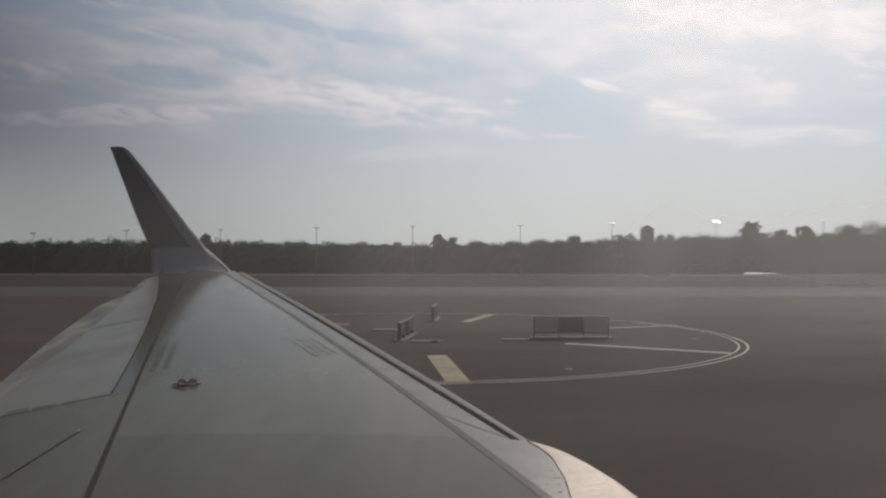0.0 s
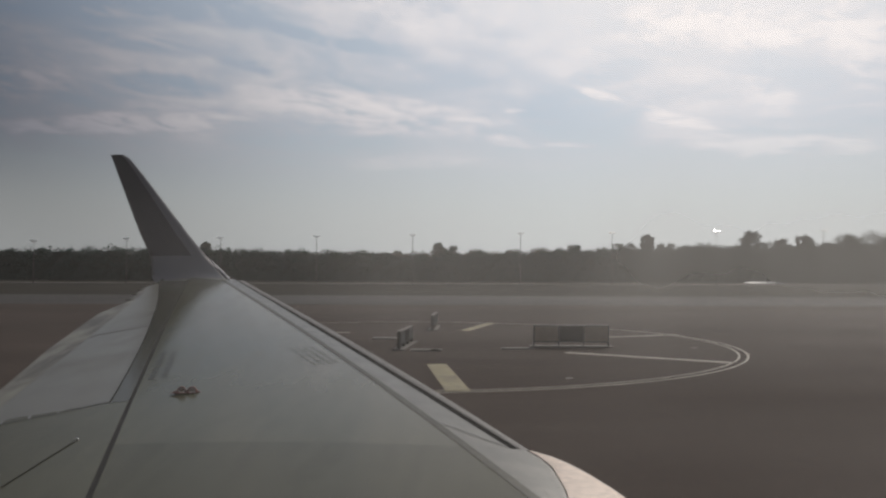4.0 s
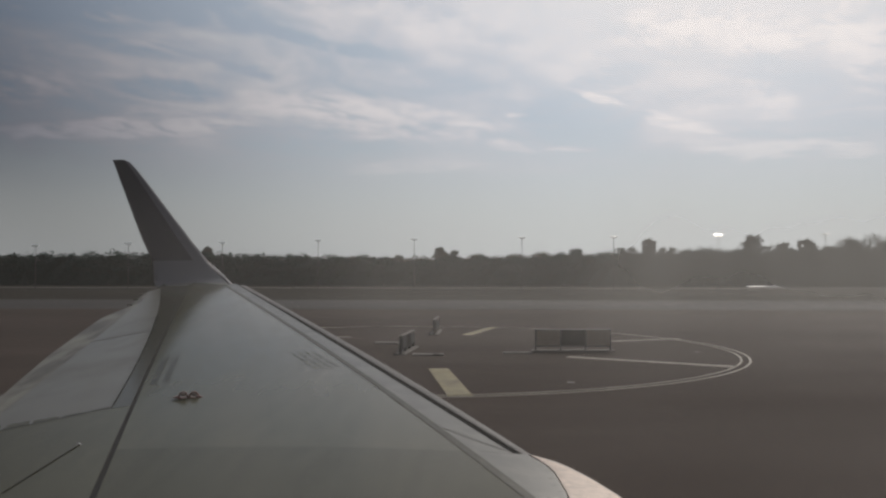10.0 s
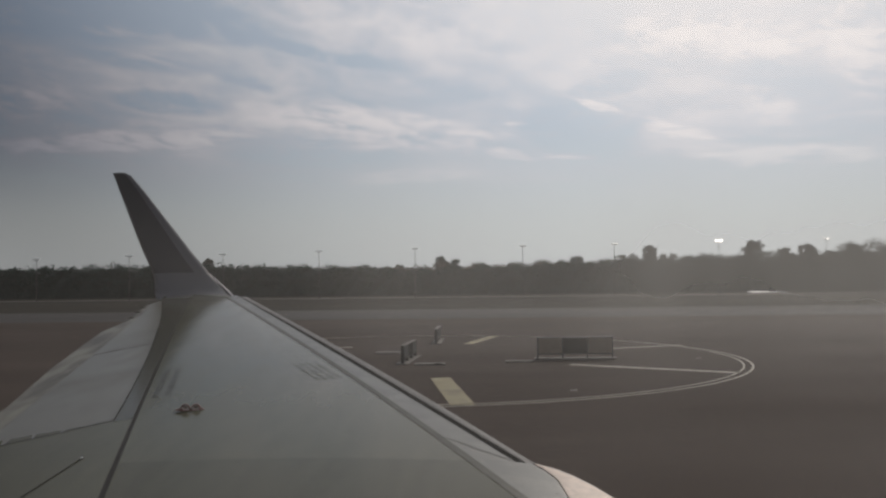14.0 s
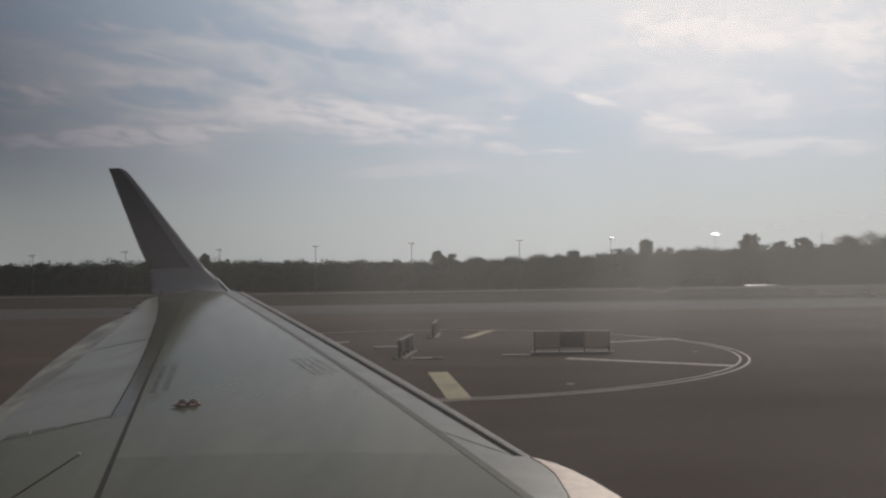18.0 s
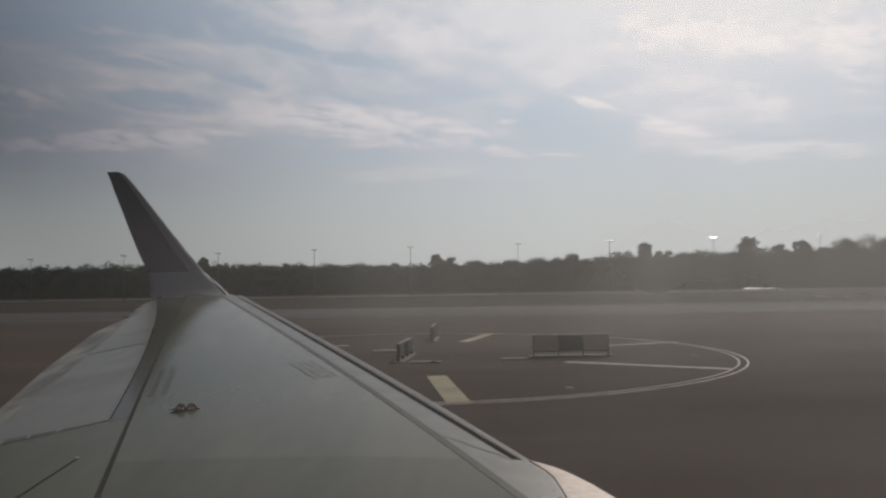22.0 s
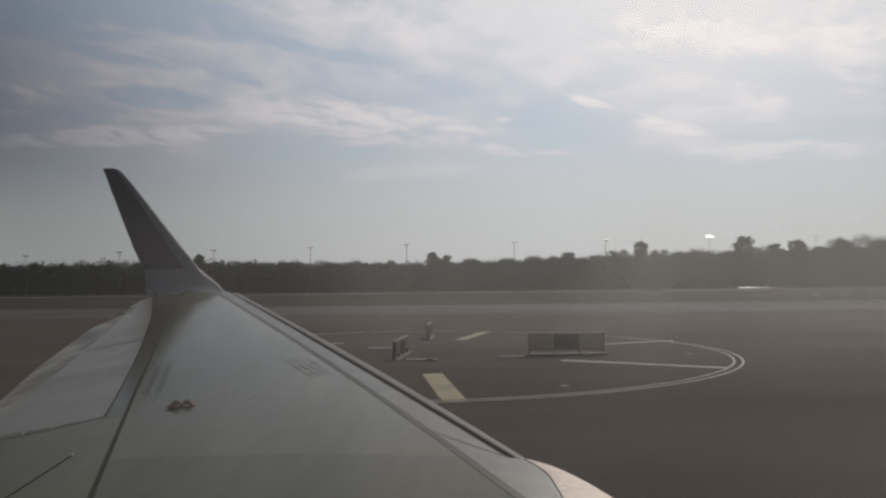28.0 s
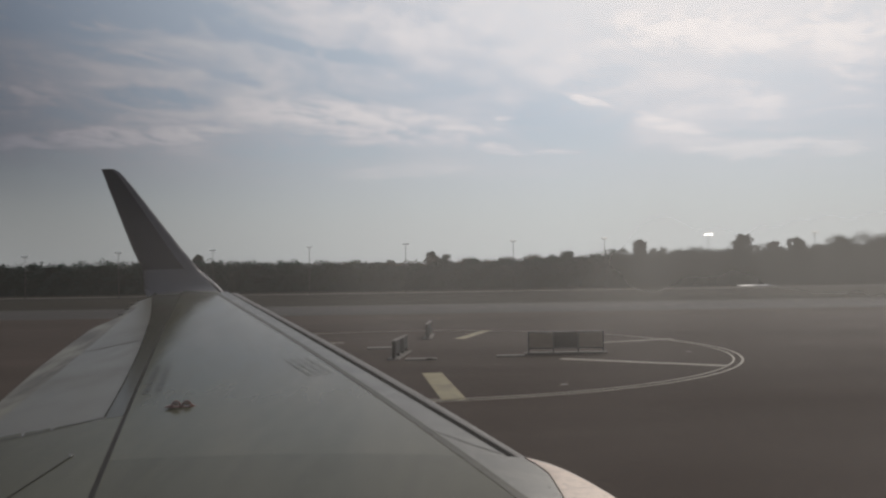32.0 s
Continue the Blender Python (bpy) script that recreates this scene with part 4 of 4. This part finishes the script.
def stencil(a, b, rows, gap, width, side=1, ink="faint"):
    """Rows of small printed words too faint to read, as short bars."""
    a, b = Vector(a), Vector(b)
    d = (b - a).normalized()
    n = Vector((-d.y, d.x)) * side
    L = (b - a).length
    for r in range(rows):
        s = 0.0
        while s < L - 0.05:
            w = 0.06 + 0.09 * rng.random()
            p = a + d * s + n * gap * r
            q = a + d * min(L, s + w) + n * gap * r
            skin_strip("stencil_bar", [tuple(p), tuple(q)], width, ink, 0.003)
            s += w + 0.03


stencil((-2.985, 8.55), (-2.70, 7.38), 2, 0.105, 0.055)
stencil((-1.49, 8.95), (-1.08, 8.15), 4, 0.080, 0.042, -1, "fainter")


def rivets():
    bm_v, bm_f = [], []
    def dot(x, y, r=0.008):
        k = len(bm_v)
        c = on_skin(x, y, 0.004)
        for i in range(6):
            t = i * math.pi / 3
            bm_v.append((c.x + r * math.cos(t), c.y + r * math.sin(t), skin_z(c.x + r * math.cos(t), c.y + r * math.sin(t)) + 0.004))
        bm_f.append(tuple(range(k, k + 6)))
    for k in range(9):
        y = 5.50 - 0.12 * k
        for off in (0.10, 0.25):
            dot(x_join(y) + off + 0.02 * rng.random(), y)
        dot(x_fair_in(y) - 0.05, y)
    for k in range(60):
        y = 5.3 + 0.16 * k
        dot(x_join(y) - 0.06, y, 0.005)
    ob = part("rivets", mesh_of("rivets", bm_v, bm_f, "rivet"), aircraft, "small dark rivet heads")
    tagged(ob, kind="stuff")


rivets()


def tie_down(x, y):
    """The orange double-loop fitting for the escape rope."""
    base = on_skin(x, y)
    fit = part("tie_down_fitting", box_mesh("tie_down_fitting", (0.25, 0.05, 0.010), "hook", (0, 0, 0.005), 0.003), aircraft, "rusty orange tie-down fitting on the wing")
    fit.matrix_basis = pose(base.x, base.y, base.z, 0, 2, 20) @ Matrix.Diagonal((0.70, 1.1, 0.58, 1))
    for s in (-1, 1):
        pts = [(s * 0.062 + 0.05 * math.cos(t), 0, 0.012 + 0.075 * math.sin(t)) for t in [math.pi * i / 12 for i in range(13)]]
        part("loop", tube_mesh("loop", pts, [0.012] * 13, "hook", 8), fit)
        part("eye_plate", box_mesh("eye_plate", (0.05, 0.010, 0.04), "hook_pale", (s * 0.062, 0.0, 0.045), 0.004), fit)
        wedge = [(s * 0.09, -0.04, 0.0), (s * 0.09, 0.04, 0.0), (s * 0.21, 0.0, 0.002), (s * 0.10, -0.03, 0.04), (s * 0.10, 0.03, 0.04)]
        part("foot", mesh_of("foot", wedge, [(0, 1, 2), (3, 2, 4), (0, 2, 3), (1, 4, 2), (0, 3, 4, 1)], "hook"), fit)


tie_down(-2.215, 6.90)


def flap_end():
    """The inner flap panel and the bright screw head at the end of its open joint."""
    panel("flap_panel", lambda y: -2.63 - 0.0976 * (5.7 - y), lambda y: -3.86, 3.2, 5.70, "skin", 16, 4, lift=0.004, thick=0.01, label="grey inner flap panel")
    c = on_skin(-2.62, 5.735, 0.004)
    part("screw_head", tube_mesh("screw_head", [tuple(c), (c.x, c.y, c.z + 0.008)], [0.012, 0.009], "polished", 10), aircraft, "bright bare screw head")


flap_end()


def static_wicks():
    """Thin rods that stand out behind the trailing edge near the tip."""
    for y in (12.40, 12.98, 13.48, 13.95):
        a = on_skin(x_trail(y) + 0.06, y, -0.005)
        part("static_wick", tube_mesh("static_wick", [tuple(a), (a.x - 0.09, a.y, a.z), (a.x - 0.14, a.y, a.z - 0.005)], [0.012, 0.010, 0.006], "trail", 6), aircraft, "thin static discharge wick")


static_wicks()


def root_gleam():
    # added tube that stands in for the sun's gleam along the root edge
    pts = [(-3.86, 14.66, -0.385), (-4.06, 15.10, -0.295), (-4.26, 15.33, -0.155), (-4.48, 15.48, 0.01), (-4.63, 15.59, 0.13)]
    part("root_gleam", tube_mesh("root_gleam", [(a, b, c + EYE) for a, b, c in pts], [0.006, 0.016, 0.018, 0.014, 0.004], "polished", 8), aircraft, "added bright metal tube for the gleam at the winglet root")


root_gleam()


def fuselage():
    cy, cz, R = -1.72, 3.45, 1.90
    xs = [-14, -8, -3, -0.14, 0.14, 3, 8, 13]
    ang = [-180 + 15 * k for k in range(12)] + [0.0, 3.5, 24.0] + [30 + 15 * k for k in range(11)]
    verts, faces = [], []
    for r in (R, R - 0.07):
        for x in xs:
            for a in ang:
                verts.append((x, cy + r * math.cos(radians(a)), cz + r * math.sin(radians(a))))
    n, nx = len(ang), len(xs)
    for i in range(nx - 1):
        for j in range(n):
            q = (j + 1) % n
            hole = i == 3 and ang[j] == 3.5
            for s, off in ((1, 0), (-1, nx * n)):
                f = (i * n + j + off, i * n + q + off, (i + 1) * n + q + off, (i + 1) * n + j + off)
                if not hole:
                    faces.append(f if s > 0 else f[::-1])
            if hole:
                o = nx * n
                a, b, c, d = i * n + j, i * n + q, (i + 1) * n + q, (i + 1) * n + j
                faces += [(a, b, b + o, a + o), (b, c, c + o, b + o), (c, d, d + o, c + o), (d, a, a + o, d + o)]
    for i in (0, nx - 1):
        faces.append(tuple(i * n + j for j in range(n)))
    part("fuselage", mesh_of("fuselage", verts, faces, "hull"), aircraft, "grey fuselage side with a cabin window")
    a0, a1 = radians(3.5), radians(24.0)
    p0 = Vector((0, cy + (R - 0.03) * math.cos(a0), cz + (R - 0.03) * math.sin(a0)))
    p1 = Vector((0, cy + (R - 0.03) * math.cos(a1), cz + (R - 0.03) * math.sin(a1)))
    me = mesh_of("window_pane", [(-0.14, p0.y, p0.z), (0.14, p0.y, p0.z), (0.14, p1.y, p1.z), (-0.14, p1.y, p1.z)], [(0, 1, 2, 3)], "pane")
    pane = part("window_pane", me, aircraft, "smeared acrylic cabin window pane with a painted sunward veil")
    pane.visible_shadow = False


fuselage()


def gear(x, y, z_top, r):
    part("gear_leg", tube_mesh("gear_leg", [(x, y, r), (x, y, z_top)], [0.09, 0.12], "steel", 10), aircraft)
    for s in (-1, 1):
        pts = [(x, y + s * 0.28 + k, r) for k in (-0.16, -0.13, 0.13, 0.16)]
        wheel = part("wheel", tube_mesh("wheel", pts, [r * 0.86, r, r, r * 0.86], "tyre", 24), aircraft)
        part("hub", tube_mesh("hub", [(x, y + s * 0.28 - 0.17, r), (x, y + s * 0.28 + 0.17, r)], [r * 0.4, r * 0.4], "steel", 16), wheel)


gear(-3.0, 1.1, 1.75, 0.56)
gear(-3.0, -4.5, 2.0, 0.56)
gear(11.0, -1.72, 1.8, 0.36)
